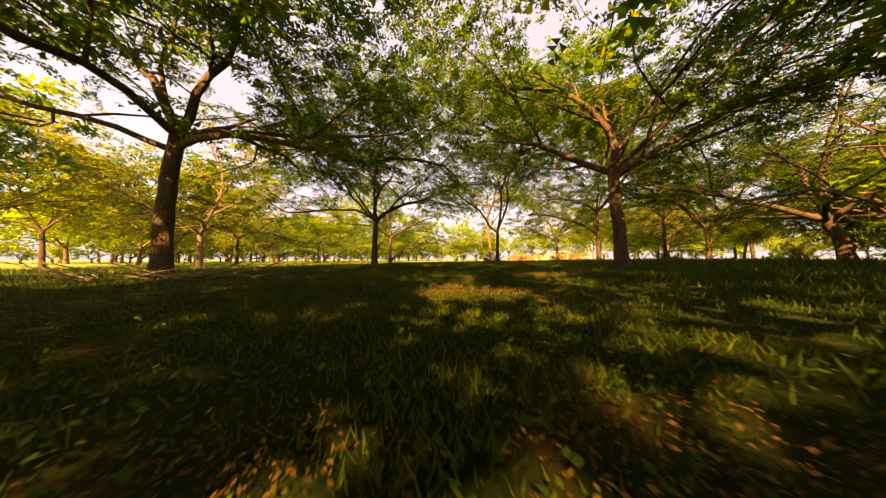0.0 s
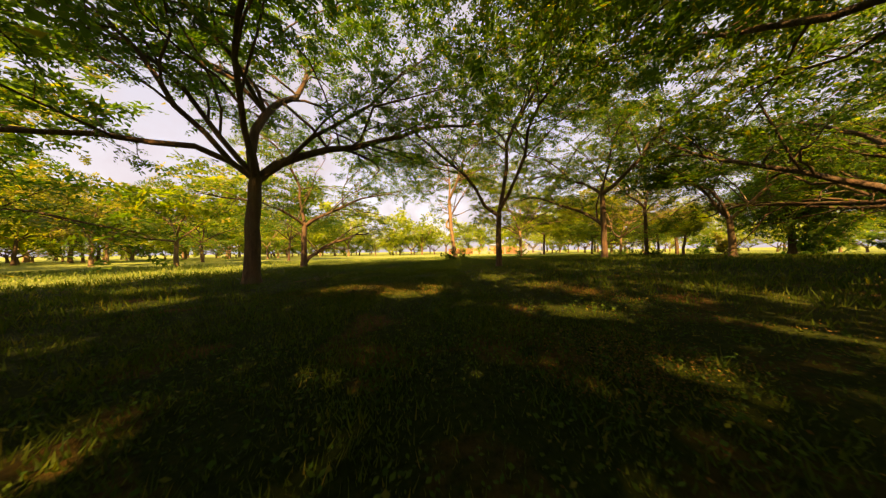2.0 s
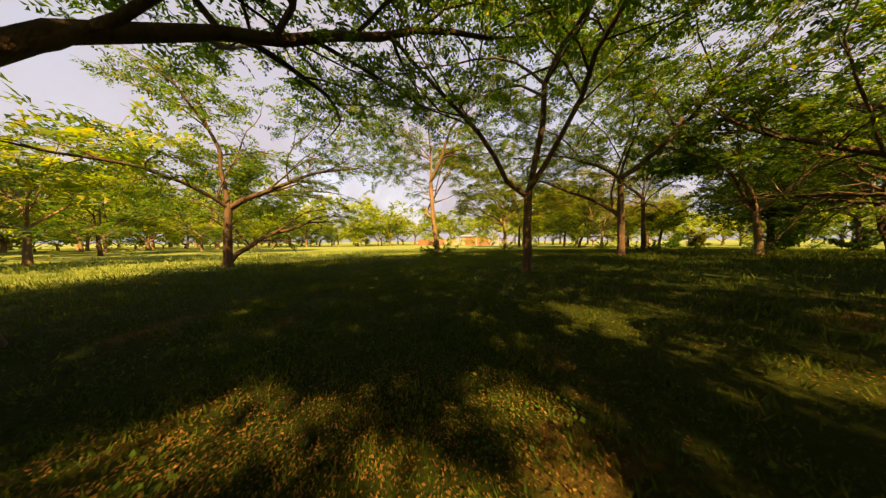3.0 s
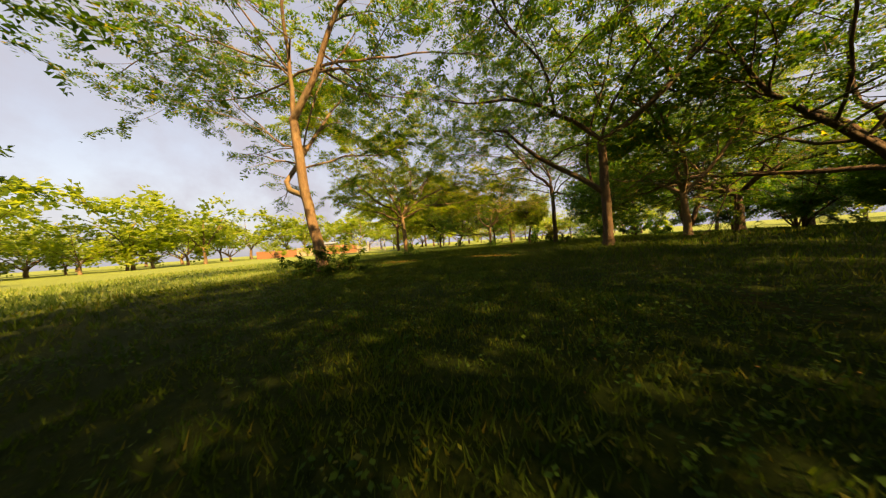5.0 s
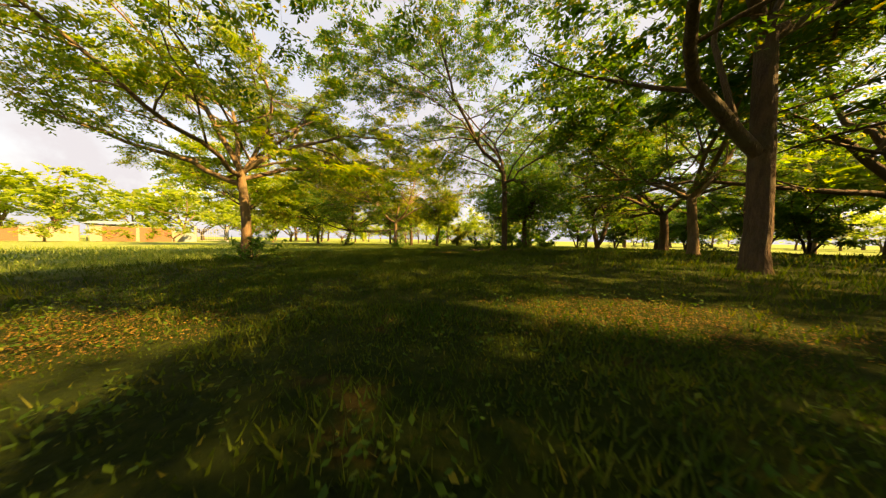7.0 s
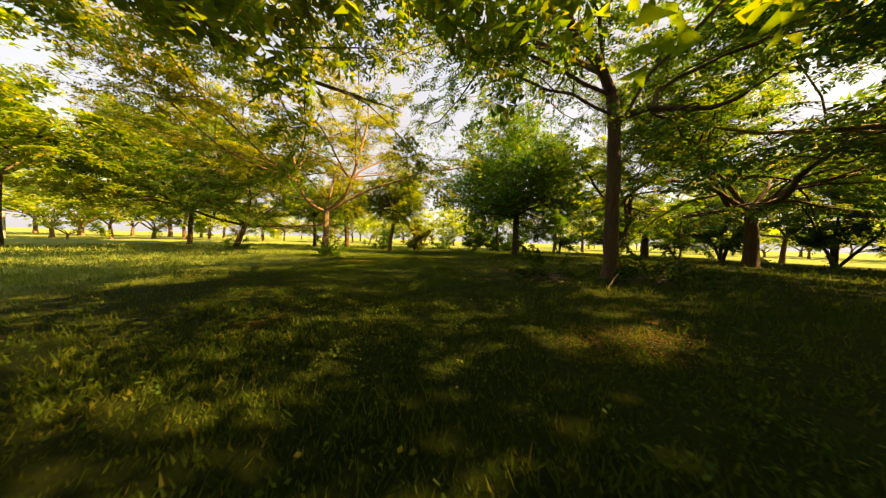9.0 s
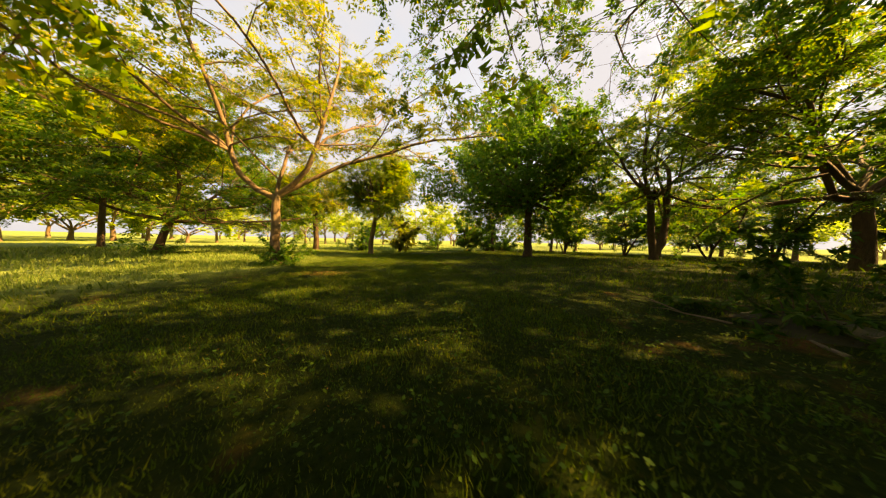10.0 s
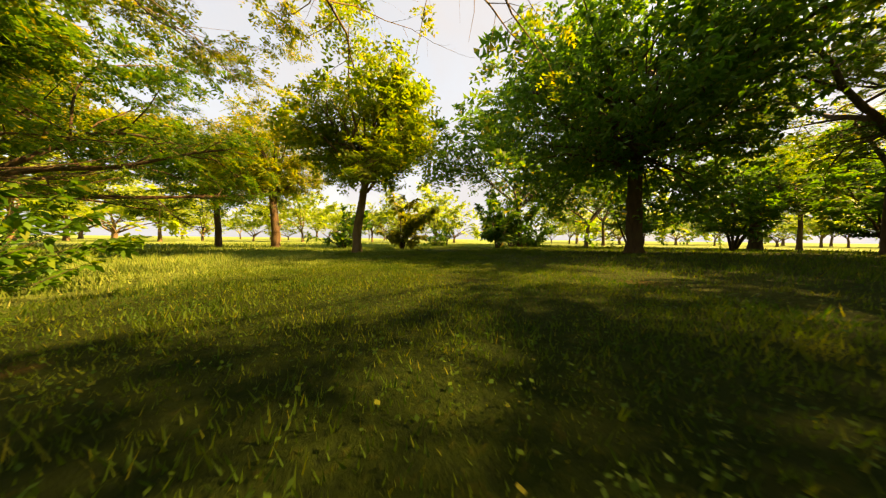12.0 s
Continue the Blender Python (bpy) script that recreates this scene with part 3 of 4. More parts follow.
tree("tan leaning tree with sparse feathery leaves", 5.05, 26.5, 0.16, [(-.06, .13, 1.0), (-.19, .40, 2.5), (-.22, .50, 3.6), (-.26, .62, 4.8)],
     [(2.4, 118, (30, 62, -12), 5.5, .58), (4.75, 112, 70, 5.0, .5), (4.75, -55, (48, 72), 5.5, .7), (-3, 124, 8, 6.5, .4), (3.9, 120, 6, 4.5, .17), (-2, 150, 30, 6.0, .5), (-3, -54, 34, 5.5, .5), (-1, -30, 20, 5.5, .5),
      (-3, 60, 42, 5.5, .5), (-2, 205, 40, 5.5, .5), (-2, 98, 30, 6.5, .5), (-3, -8, 34, 7.5, .5)],
     15, group=GROVE, bark=BARK_TAN, leafy=1.05, fill=1, droop=1.8)
tree("stout leaning tree with long level limbs", 4.71, 6.68, 0.165, [(-0.02, .06, 1.0), (-.05, .14, 2.0), (-.03, .22, 2.9)],
     [(2.6, 165, 18, 7.8, .6), (2.7, 95, 66, 6.5, .65), (-1, 205, 55, 6.0, .7), (2.5, -25, 42, 7.2, .55), (-2, 40, 40, 6.0, .65), (2.6, 70, 34, 6.5, .45), (2.6, 8, 42, 7.0, .42), (2.7, -60, 48, 6.5, .42), (2.7, 38, 62, 6.5, .42), (2.7, -12, 64, 6.5, .42)], 16, group=GROVE, leafy=1.2, leaf=.35, fill=6, bare=.26)
tree("dark tree with a low side limb and spreading crown", 11.95, 19.5, 0.165, [(0.0, 0, 2.0), (-.05, .05, 3.9)],
     [(1.9, 105, 46, 5.4, .66), (3.8, -75, 38, 7.8, .72), (3.9, -60, 78, 5.2, .35), (3.8, 110, 50, 5.9, .55), (-2, 15, 42, 6.0, .7), (-4, 195, 45, 6.0, .7)], 17, group=GROVE, leafy=.85)
tree("straight-stemmed tree with drooping side branches", 20.16, 23.04, 0.145, [(0.0, 0.0, 2.0), (.02, .05, 3.3), (.05, .12, 4.0)],
     [(3.35, -98, 36, 2.0, .55), (-1, -95, 58, 4.5, .7), (3.95, 85, 66, 6.5, .72), (3.95, -60, 72, 6.0, .6), (3.5, 84, 8, 4.8, .24), (-3, 20, 34, 7.5, .6), (-3, -12, 30, 7.5, .55), (-4, -8, 28, 8.0, .6),
      (-4, 185, 35, 6.5, .6), (-3, 150, 38, 6.0, .5), (-4, -50, 34, 6.5, .5), (-3, 88, 28, 6.0, .5), (3.9, 33, 20, 6.6, .3)], 18, group=GROVE, leafy=.95, leaf=.35, droop=1.6, twist=1.2, fill=6)
tree("thick leaning tree with a low wide crown", 17.4, 10.9, 0.24, [(-.1, .1, 0.9), (-.4, .3, 1.9)],
     [(1.8, 140, 35, 7.8, .6), (1.9, 60, 55, 7.2, .6), (1.8, -60, 40, 7.2, .55), (1.8, 200, 30, 7.2, .5), (1.9, 10, 45, 7.2, .5), (1.9, 100, 20, 7.2, .45)], 19, fill=4, group=GROVE, leafy=.5)
tree("slender tan tree with light green leaves", 14.5, 32.2, 0.16, [(0, 0, 1.6), (-.1, .1, 3.0)],
     [(2.5, 110, 45, 5.5, .6), (2.9, -70, 50, 5.5, .6), (3.0, 90, 78, 5.2, .6), (2.8, 20, 42, 7.0, .5), (2.8, 200, 35, 5.5, .5), (2.7, -20, 36, 7.4, .5), (2.9, 5, 54, 8.0, .5), (2.9, 42, 46, 8.0, .5)], 20, group=GROVE, bark=BARK_TAN, leaf_mat=LEAF_LIME, leafy=1.9, fill=4)
tree("tan tree forking into a vase of limbs", 28.15, 31.8, 0.155, [(0, 0, 1.0), (0.02, -.02, 2.3)],
     [(2.15, 84, (24, 84), 6.6, .66), (2.28, -60, 74, 5.0, .42), (2.25, -98, (38, 84), 6.2, .6), (2.2, -84, (36, 24), 7.5, .52), (-1, 128, 36, 7.0, .65), (-3, -80, 40, 5.5, .6), (-2, 8, 34, 6.0, .7), (-1, 38, 30, 6.5, .6), (-1, 100, 24, 6.0, .55),
      (-2, 18, 46, 7.0, .7), (-3, -14, 36, 7.0, .55), (-1, 48, 44, 7.0, .55), (-3, 165, 48, 6.0, .6), (-1, 150, 34, 7.0, .6), (-3, 60, 40, 6.5, .6)],
     21, group=GROVE, bark=BARK_TAN, leaf_mat=LEAF_RUST, leafy=1.4, leaf=.36, twist=.8, droop=.6, fill=3, flare=1.12, bare=.36, least=.08)
tree("dark straight tree beyond the lawn", 44.7, 38.8, 0.18, [(0, 0, 1.5), (0, 0.1, 3.3)],
     [(3.2, a, e, 2.8, .55) for a, e in ((20, 50), (95, 40), (170, 55), (240, 35), (310, 50))], 22, fill=4, leafy=1.5, dense=(3.2, 2.0, 5.2, 30), group=GROVE, kind="mid", leaf=.36, leaf_mat=LEAF_DENSE)
tree("thick dark-trunked tree at the lawn's edge", 42.4, 34.7, 0.23, [(-.05, 0, 1.5), (-.1, 0.1, 3.2)],
     [(3.1, a, e, 2.8, .5) for a, e in ((10, 45), (80, 60), (150, 40), (225, 50), (300, 40))], 23, fill=4, leafy=1.5, dense=(3.0, 2.1, 5.2, 30), group=GROVE, kind="mid", leaf=.36, leaf_mat=LEAF_RUST)
tree("small crooked tree with a rounded yellow-green crown", 34.9, 29.4, 0.15, [(.0, .0, .8), (.03, -.12, 1.6), (0, -.3, 2.5)],
     [(2.4, 90, 55, 2.6, .6), (2.5, -80, 60, 2.6, .6), (2.3, 0, 45, 2.4, .5), (2.3, 185, 45, 2.4, .5), (2.5, 20, 82, 2.4, .5), (2.0, -95, 20, 2.0, .4)], 24,
     group=GROVE, bark=BARK_TAN, kind="mid", leaf=.36, leaf_mat=LEAF_LIME, branchy=1.2, fill=5, leafy=1.5, dense=(2.3, 2.3, 4.3, 24), gaps=False)
tree("open-branched dark tree with low spreading limbs", 35.5, 40.9, 0.2, [(.0, -.25, .8), (.05, -.7, 1.9)],
     [(1.8, a, e, 6.6, .5) for a, e in ((75, 35), (-100, 35), (0, 55), (170, 50), (120, 60), (-50, 55), (100, 14), (-80, 12), (40, 24), (215, 22))], 25, group=GROVE, leafy=1.5, leaf=.42, fill=6)
tree("tall feathery tree beyond the lawn", 41.5, 49.0, 0.2, [(.05, 0, 1.5), (.1, -.1, 3.4)],
     [(3.3, a, e, 8.0, .5) for a, e in ((75, 35), (-100, 30), (0, 55), (170, 45), (120, 60), (-50, 50), (140, 18), (-75, 14), (-130, 30))], 32, group=GROVE, kind="mid", leaf=.7, leafy=.75, fill=5, leaf_mat=LEAF_RUST, far=True)
tree("large tree with a dense round dark green crown", 32.6, 20.3, 0.24, [(.05, 0, 1.8), (0.0, .05, 3.3)],
     [(3.2, a, e, 4.3, .5) for a, e in ((80, 48), (-95, 45), (20, 40), (150, 45), (-40, 50), (-150, 40))] + [(3.6, 60, 80, 4.4, .6), (2.9, -100, 22, 3.6, .35), (2.8, 85, 12, 4.0, .35), (2.8, 120, 8, 3.6, .3), (2.8, 160, 14, 3.4, .3)],
     26, fill=7, group=GROVE, kind="broad", leaf=.24, leaf_mat=LEAF_DENSE, branchy=1.1, leafy=1.2, dense=(3.9, 3.6, 5.2, 84), gaps=False)
tree("tree with two dark stems parting at the ground", 29.7, 14.9, 0.18, [(0.02, .02, .35), (-.05, .3, 1.4), (-.1, .5, 3.0)],
     [(.3, -85, 68, 6.0, 1.05), (2.9, 100, 48, 6.8, .55), (3.0, 70, 40, 6.0, .5), (3.0, 0, 50, 5.2, .5), (2.9, 190, 45, 4.5, .5), (2.9, -70, 60, 4.5, .5)], 27, fill=5, group=GROVE, leaf_mat=LEAF_LIME, leafy=1.6, gaps=False)
tree("massive dark tree with a low dense crown", 24.4, 13.3, 0.24, [(0, 0, 1.2), (.1, 0, 2.4)],
     [(2.2, a, e, 6.3, .45) for a, e in ((70, 18), (130, 14), (100, 40), (190, 40), (250, 40), (310, 40), (10, 30), (90, 70))], 28, group=GROVE, leaf=.42, leafy=1.2, leaf_mat=LEAF_FINE, branchy=.9, fill=4, droop=2.4)
tree("massive dark tree with hanging boughs", 36.5, 6.5, 0.3, [(0, 0, 1.2), (.1, 0, 2.4)],
     [(2.2, a, e, 5.0, .45) for a, e in ((75, 30), (135, 25), (190, 40), (250, 40), (310, 40), (10, 30), (90, 70))], 29, group=GROVE, kind="mid", leaf=.6, leafy=1.6, leaf_mat=LEAF_FINE, branchy=.8, fill=3, droop=2.4)
tree("tall spreading tree across the lawn", 31.0, 50.0, 0.22, [(0, 0, 2.2), (.1, 0, 4.2)],
     [(4.0, a, e, 6.5, .5) for a, e in ((75, 35), (-100, 30), (-10, 40), (165, 40), (230, 35), (40, 70))], 30, group=GROVE, kind="mid", leaf=.65, leafy=.9, leaf_mat=LEAF_LIME)


# ---- repeated trees of the grove: three forms, copied with turns and sizes ----
def umbrella(seed, leafy, leaf_mat, bark, x, y, fork=2.4, size=5.6, kind="feather", leaf=.55, finish=False):
    rng = np.random.default_rng(seed)
    start = rng.uniform(0, 360)
    limbs = [(fork, start + k * 72 + rng.uniform(-15, 15), rng.uniform(30, 60), size * rng.uniform(.85, 1.15), .55) for k in range(5)]
    lean = rng.uniform(-.15, .15, 2)
    return tree("spreading feathery tree of the grove, also used for added shade", x, y, .16, [(*lean * .4, fork * .5), (*lean, fork + .1)], limbs, seed,
                leafy=leafy, leaf=leaf, kind=kind, leaf_mat=leaf_mat, bark=bark, branchy=.8, fill=4, far=True, group=GROVE, finish=finish)


def put(model, spots, seed):
    rng = np.random.default_rng(seed)
    for x, y, s in spots:
        m = pose(x, y, float(ground_z(x, y)), 0, 0, rng.uniform(0, 360)) @ Matrix.Diagonal((s, s, s * rng.uniform(.92, 1.1), 1))
        copy_thing(model, m)


# out of view; added so that its crown shades the lawn ahead
tree("unseen tall high-crowned tree added beside the start for shade", -3.6, .5, .24, [(.1, 0, 2.5), (0, .1, 5.4)],
     [(5.3, a, e, 5.0, .5) for a, e in ((20, 40), (80, 30), (140, 45), (200, 40), (265, 35), (325, 50))], 40, group=GROVE, kind="mid", leaf=.45, leafy=1.0, branchy=.8, fill=4, far=True)
# added trees, nearly all out of view, whose crowns shade the lane
for k, (x, y, fork, size, leaf_mat, bark) in enumerate(((7.2, .3, 3.0, 7.4, LEAF_FINE, BARK_DARK), (-6.6, .6, 3.2, 7.8, LEAF_FINE, BARK_DARK), (-10, -10, 2.8, 7.0, LEAF_FINE, BARK_DARK),
                                                        (10, -12, 3.0, 7.6, LEAF_FINE, BARK_DARK), (-16, 3, 2.8, 7.0, LEAF_FINE, BARK_DARK), (12, -1.5, 2.8, 7.6, LEAF_FINE, BARK_TAN),
                                                        (17.4, 16.6, 2.0, 5.6, LEAF_FINE, BARK_TAN), (0.5, -7, 3.0, 7.2, LEAF_FINE, BARK_DARK))):
    fine = -1 < y < 1 or y > 5
    umbrella(44 + k, .95 if fine else .48, leaf_mat, bark, x, y, fork, size, kind="mid", leaf=.45 if fine else .8)
thicken()
grow_crowns()
form_a = umbrella(41, .5, LEAF_FINE, BARK_DARK, -20.7, 25.5, 2.6, 6.5, kind="mid", leaf=.8, finish=True)
form_b = umbrella(42, .6, LEAF_GOLD, BARK_TAN, -21.5, 19.5, 2.1, kind="mid", leaf=.55, finish=True)
form_c = umbrella(43, .5, LEAF_LIME, BARK_TAN, -15.5, 31.6, 2.0, kind="mid", leaf=.8, finish=True)
put(form_b, [(-25.7, 38.3, 1.0), (-33.9, 50.4, 1.1), (-30, 28, 1.0), (-24, 12, 1.1), (-38, 40, 1.0), (-44, 60, 1.1)], 1)
put(form_a, [(-40.7, 48.7, 1.1), (-22, 47, 1.0), (-30, 19, 1.0), (-47, 36, 1.1), (-12, 46, 1.0), (24, -3, 1.1), (44, 18, 1.1), (52, 2, 1.1), (40, -6, 1.1)], 2)
put(form_c, [(-28, 58, 1.0), (-36, 30, 1.0), (-20, 62, 1.1), (-52, 50, 1.1), (22, 3, 1.15), (46, 10, 1.1), (34, -4, 1.1)], 3)


# ---- far trees round the fields ----
def far_form(seed, leaf_mat, fork, size):
    rng = np.random.default_rng(seed)
    limbs = [(fork, k * 72 + rng.uniform(-20, 20), rng.uniform(30, 70), size * rng.uniform(.8, 1.2), .5) for k in range(5)]
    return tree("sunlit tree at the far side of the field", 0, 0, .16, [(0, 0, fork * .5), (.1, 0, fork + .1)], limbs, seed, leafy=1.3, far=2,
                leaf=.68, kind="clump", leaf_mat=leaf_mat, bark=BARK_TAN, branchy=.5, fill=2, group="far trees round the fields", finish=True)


far_a, far_b, far_c = far_form(61, LEAF_FAR_LIT, 1.5, 4.2), far_form(62, LEAF_FAR_LIT, 1.2, 3.8), far_form(63, LEAF_FAR_LIT, .7, 3.6)
far_rng = np.random.default_rng(9)
spots = []
for k in range(160):
    b = 76 - k * 1.6 + far_rng.uniform(-1, 1)
    d = far_rng.uniform(60, 74) if k % 2 else far_rng.uniform(84, 112)
    x, y = 8 - math.sin(radians(b)) * d, 22 + math.cos(radians(b)) * d
    if -113 < b < -98 or (22 < x < 50 and 66 < y < 92):
        continue
    spots.append((x, y, far_rng.uniform(.9, 1.5) * (1.0 if k % 2 else 1.3) * (1.25 if b > -55 else .88)))
far_a.location, far_b.location, far_c.location = (-60, 88, 0), (-2, 96, 0), (4, 84, 0)
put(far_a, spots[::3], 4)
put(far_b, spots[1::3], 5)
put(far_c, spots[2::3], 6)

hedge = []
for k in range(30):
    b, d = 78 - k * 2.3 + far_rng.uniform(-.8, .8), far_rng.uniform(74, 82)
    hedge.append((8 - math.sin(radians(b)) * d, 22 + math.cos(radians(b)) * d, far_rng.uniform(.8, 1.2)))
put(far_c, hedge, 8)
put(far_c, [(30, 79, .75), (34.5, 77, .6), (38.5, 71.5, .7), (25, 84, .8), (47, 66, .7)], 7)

# ---- shrubs and low plants ----
bush("tall fan-leaved green shrub beside the big tree", 40.5, 21.6, 3.2, 9, 71, leaf=.5, rise=(55, 85))
bush("dense green shrub behind the lawn", 44.5, 18.5, 2.4, 8, 72, leaf=.5)
bush("dense green shrub behind the lawn", 47.0, 15.5, 2.4, 8, 73, leaf=.5)
bush("leafy yellow-green shrub under a small tree", 38.9, 27.6, 2.6, 8, 74, leaf=.42, leaf_mat=LEAF_GOLD, rise=(62, 86))
bush("green shrub at the edge of the lawn", 40.2, 30.6, 2.0, 7, 75, leaf=.42)
bush("thin sapling with pale leaves at the field", 46.5, 23.4, 2.8, 3, 76, leaf=.4, leaf_mat=LEAF_FAR_LIT, rise=(70, 86))
for k, (x, y) in enumerate(((22.0, 8.6), (25.2, 7.6), (28.2, 9.6), (31.4, 8.8), (35.0, 11.2), (38.5, 13.6))):
    bush("tall leafy shrub in the shade of the grove", x, y, 4.2 + .5 * (k % 3), 5, 90 + k, kind="mid", leaf=.42, leaf_mat=LEAF_DENSE, leafy=2.6, rise=(66, 86))
bush("low round bush at the field's edge", 45.0, 24.4, 1.0, 8, 77, leaf=.35)
for k, (x, y) in enumerate(((20.45, 24.3), (20.7, 24.0), (19.7, 22.5), (20.0, 22.2))):
    bush("dark low weeds on a heap by a tree", x, y, .3, 9, 95 + k, leaf=.13, leaf_mat=WEED, leafy=2.0, rise=(15, 60), name="weed_clump")
bush("low green plants round the foot of a tree", 28.0, 31.5, .5, 16, 78, leaf=.15, leafy=2.2, rise=(15, 60))
bush("low green plants round the foot of a tree", 28.4, 31.9, .45, 14, 88, leaf=.15, leafy=2.2, rise=(15, 60))
bush("dark green plants round the foot of a tree", 5.0, 26.15, .5, 14, 79, leaf=.17, leaf_mat=WEED, leafy=2.2, rise=(20, 65))
bush("dark green plants round the foot of a tree", 5.35, 26.4, .45, 12, 89, leaf=.17, leaf_mat=WEED, leafy=2.2, rise=(20, 65))
bush("low green plants round the foot of a tree", 13.5, 30.9, .45, 9, 80, leaf=.2, rise=(20, 60))
bush("low green plants round the foot of a tree", 35.2, 40.3, .7, 10, 81, leaf=.25, rise=(25, 65))


# ---- litter of the grove: dead branches, heaps ----
def stick(w, rng, x, y, z, az, el, length, r):
    p = [np.array([x, y, z])]
    d = unit(az, el)
    for k in range(5):
        d = d + rng.standard_normal(3) * .10
        d[2] -= (p[-1][2] - z - .1) * .2
        d /= np.linalg.norm(d)
        p.append(p[-1] + d * length / 5)
    w.tube(p, np.linspace(r, r * .35, 6), 5)
    if length > .8:
        for k in (2, 3):
            stick(w, rng, *p[k], az + rng.choice([-1, 1]) * rng.uniform(25, 50), el + rng.uniform(-5, 15), length * .4, r * .5)


def dead_branch(label, x, y, az, el, length, r, seed, group="fallen branches"):
    w, r_ = Wood(), np.random.default_rng(seed)
    stick(w, r_, 0, 0, r * .6, az, el, length, r)
    ob = new("fallen_branch", w.mesh("fallen_branch", DEADWOOD))
    ob.location = (x, y, float(ground_z(x, y)))
    return tagged(ob, label, "branch", group)


pile = np.random.default_rng(31)
for k in range(16):
    dead_branch("dry grey-brown fallen branch lying in the grass", -6.6 + pile.uniform(-1.5, 1.5), 5.9 + pile.uniform(-.5, .4), pile.choice([0, 180]) + pile.uniform(-35, 35), pile.uniform(3, 14), pile.uniform(1.0, 2.3), pile.uniform(.012, .03), 300 + k)
for k in range(5):
    dead_branch("dry grey-brown fallen branch lying in the grass", 20.3 + pile.uniform(-.5, .5), 24.3 + pile.uniform(-.5, .6), pile.uniform(0, 360), pile.uniform(3, 10), pile.uniform(.5, 1.0), pile.uniform(.01, .018), 330 + k)
for k in range(6):
    dead_branch("dry twiggy branch lying in the weeds", -2.4 + pile.uniform(-.3, .3), 5.6 + pile.uniform(-.25, .25), pile.uniform(0, 360), pile.uniform(4, 18), pile.uniform(.2, .36), pile.uniform(.005, .009), 350 + k)
dead_branch("short broken stick lying in the weeds", -1.75, 5.2, -4, 4, .34, .012, 360)
dead_branch("short broken stick lying in the weeds", 1.5, 3.95, 5, 3, .5, .010, 361)
dead_branch("thin bare stick leaning out of the weeds", -2.55, 5.95, 150, 62, .38, .006, 362)
dead_branch("pale bare stick standing out of the grass", 19.0, 24.0, -60, 22, .7, .014, 340)


def heap(label, x, y, wide, high, seed):
    """A low mound of soil and cut grass."""
    r_ = np.random.default_rng(seed)
    n, m = 18, 7
    v, t = [(0, 0, high)], []
    for i in range(1, m + 1):
        for j in range(n):
            a, f = j * 2 * math.pi / n, i / m
            rr = wide * f * (1 + .12 * math.sin(3 * a + seed) + r_.normal(0, .04))
            v.append((rr * math.cos(a), rr * math.sin(a), high * (1 - f * f) ** 1.5 + r_.normal(0, .012) - .03 * f))
    for j in range(n):
        t.append((0, 1 + j, 1 + (j + 1) % n))
        for i in range(m - 1):
            a, b = 1 + i * n + j, 1 + i * n + (j + 1) % n
            t += [(a, a + n, b), (b, a + n, b + n)]
    ob = new("soil_mound", mesh_of("soil_mound", v, t, MOUND, True))
    ob.location = (x, y, float(ground_z(x, y)))
    tagged(ob, label, "mound", "mounds in the grass")


heap("low heap of soil and cut grass by a tree", 20.5, 24.2, .6, .10, 1)
heap("low heap of soil and cut grass by a tree", 19.8, 22.4, .6, .12, 2)


# ---- low walls and the gate beyond the field ----
def box(w, d, h, x=0, y=0, z=0, bevel=.015):
    bm = bmesh.new()
    bmesh.ops.create_cube(bm, size=1, matrix=Matrix.Translation((x, y, z + h / 2)) @ Matrix.Diagonal((w, d, h, 1)))
    bmesh.ops.bevel(bm, geom=bm.edges[:], offset=bevel, segments=1, affect="EDGES")
    return bm


def solid(name, bm, material, parent, label=""):
    me = bpy.data.meshes.new(name)
    bm.to_mesh(me)
    bm.free()
    me.materials.append(material)
    ob = new(name, me)
    ob.parent = parent
    return tagged(ob, label)


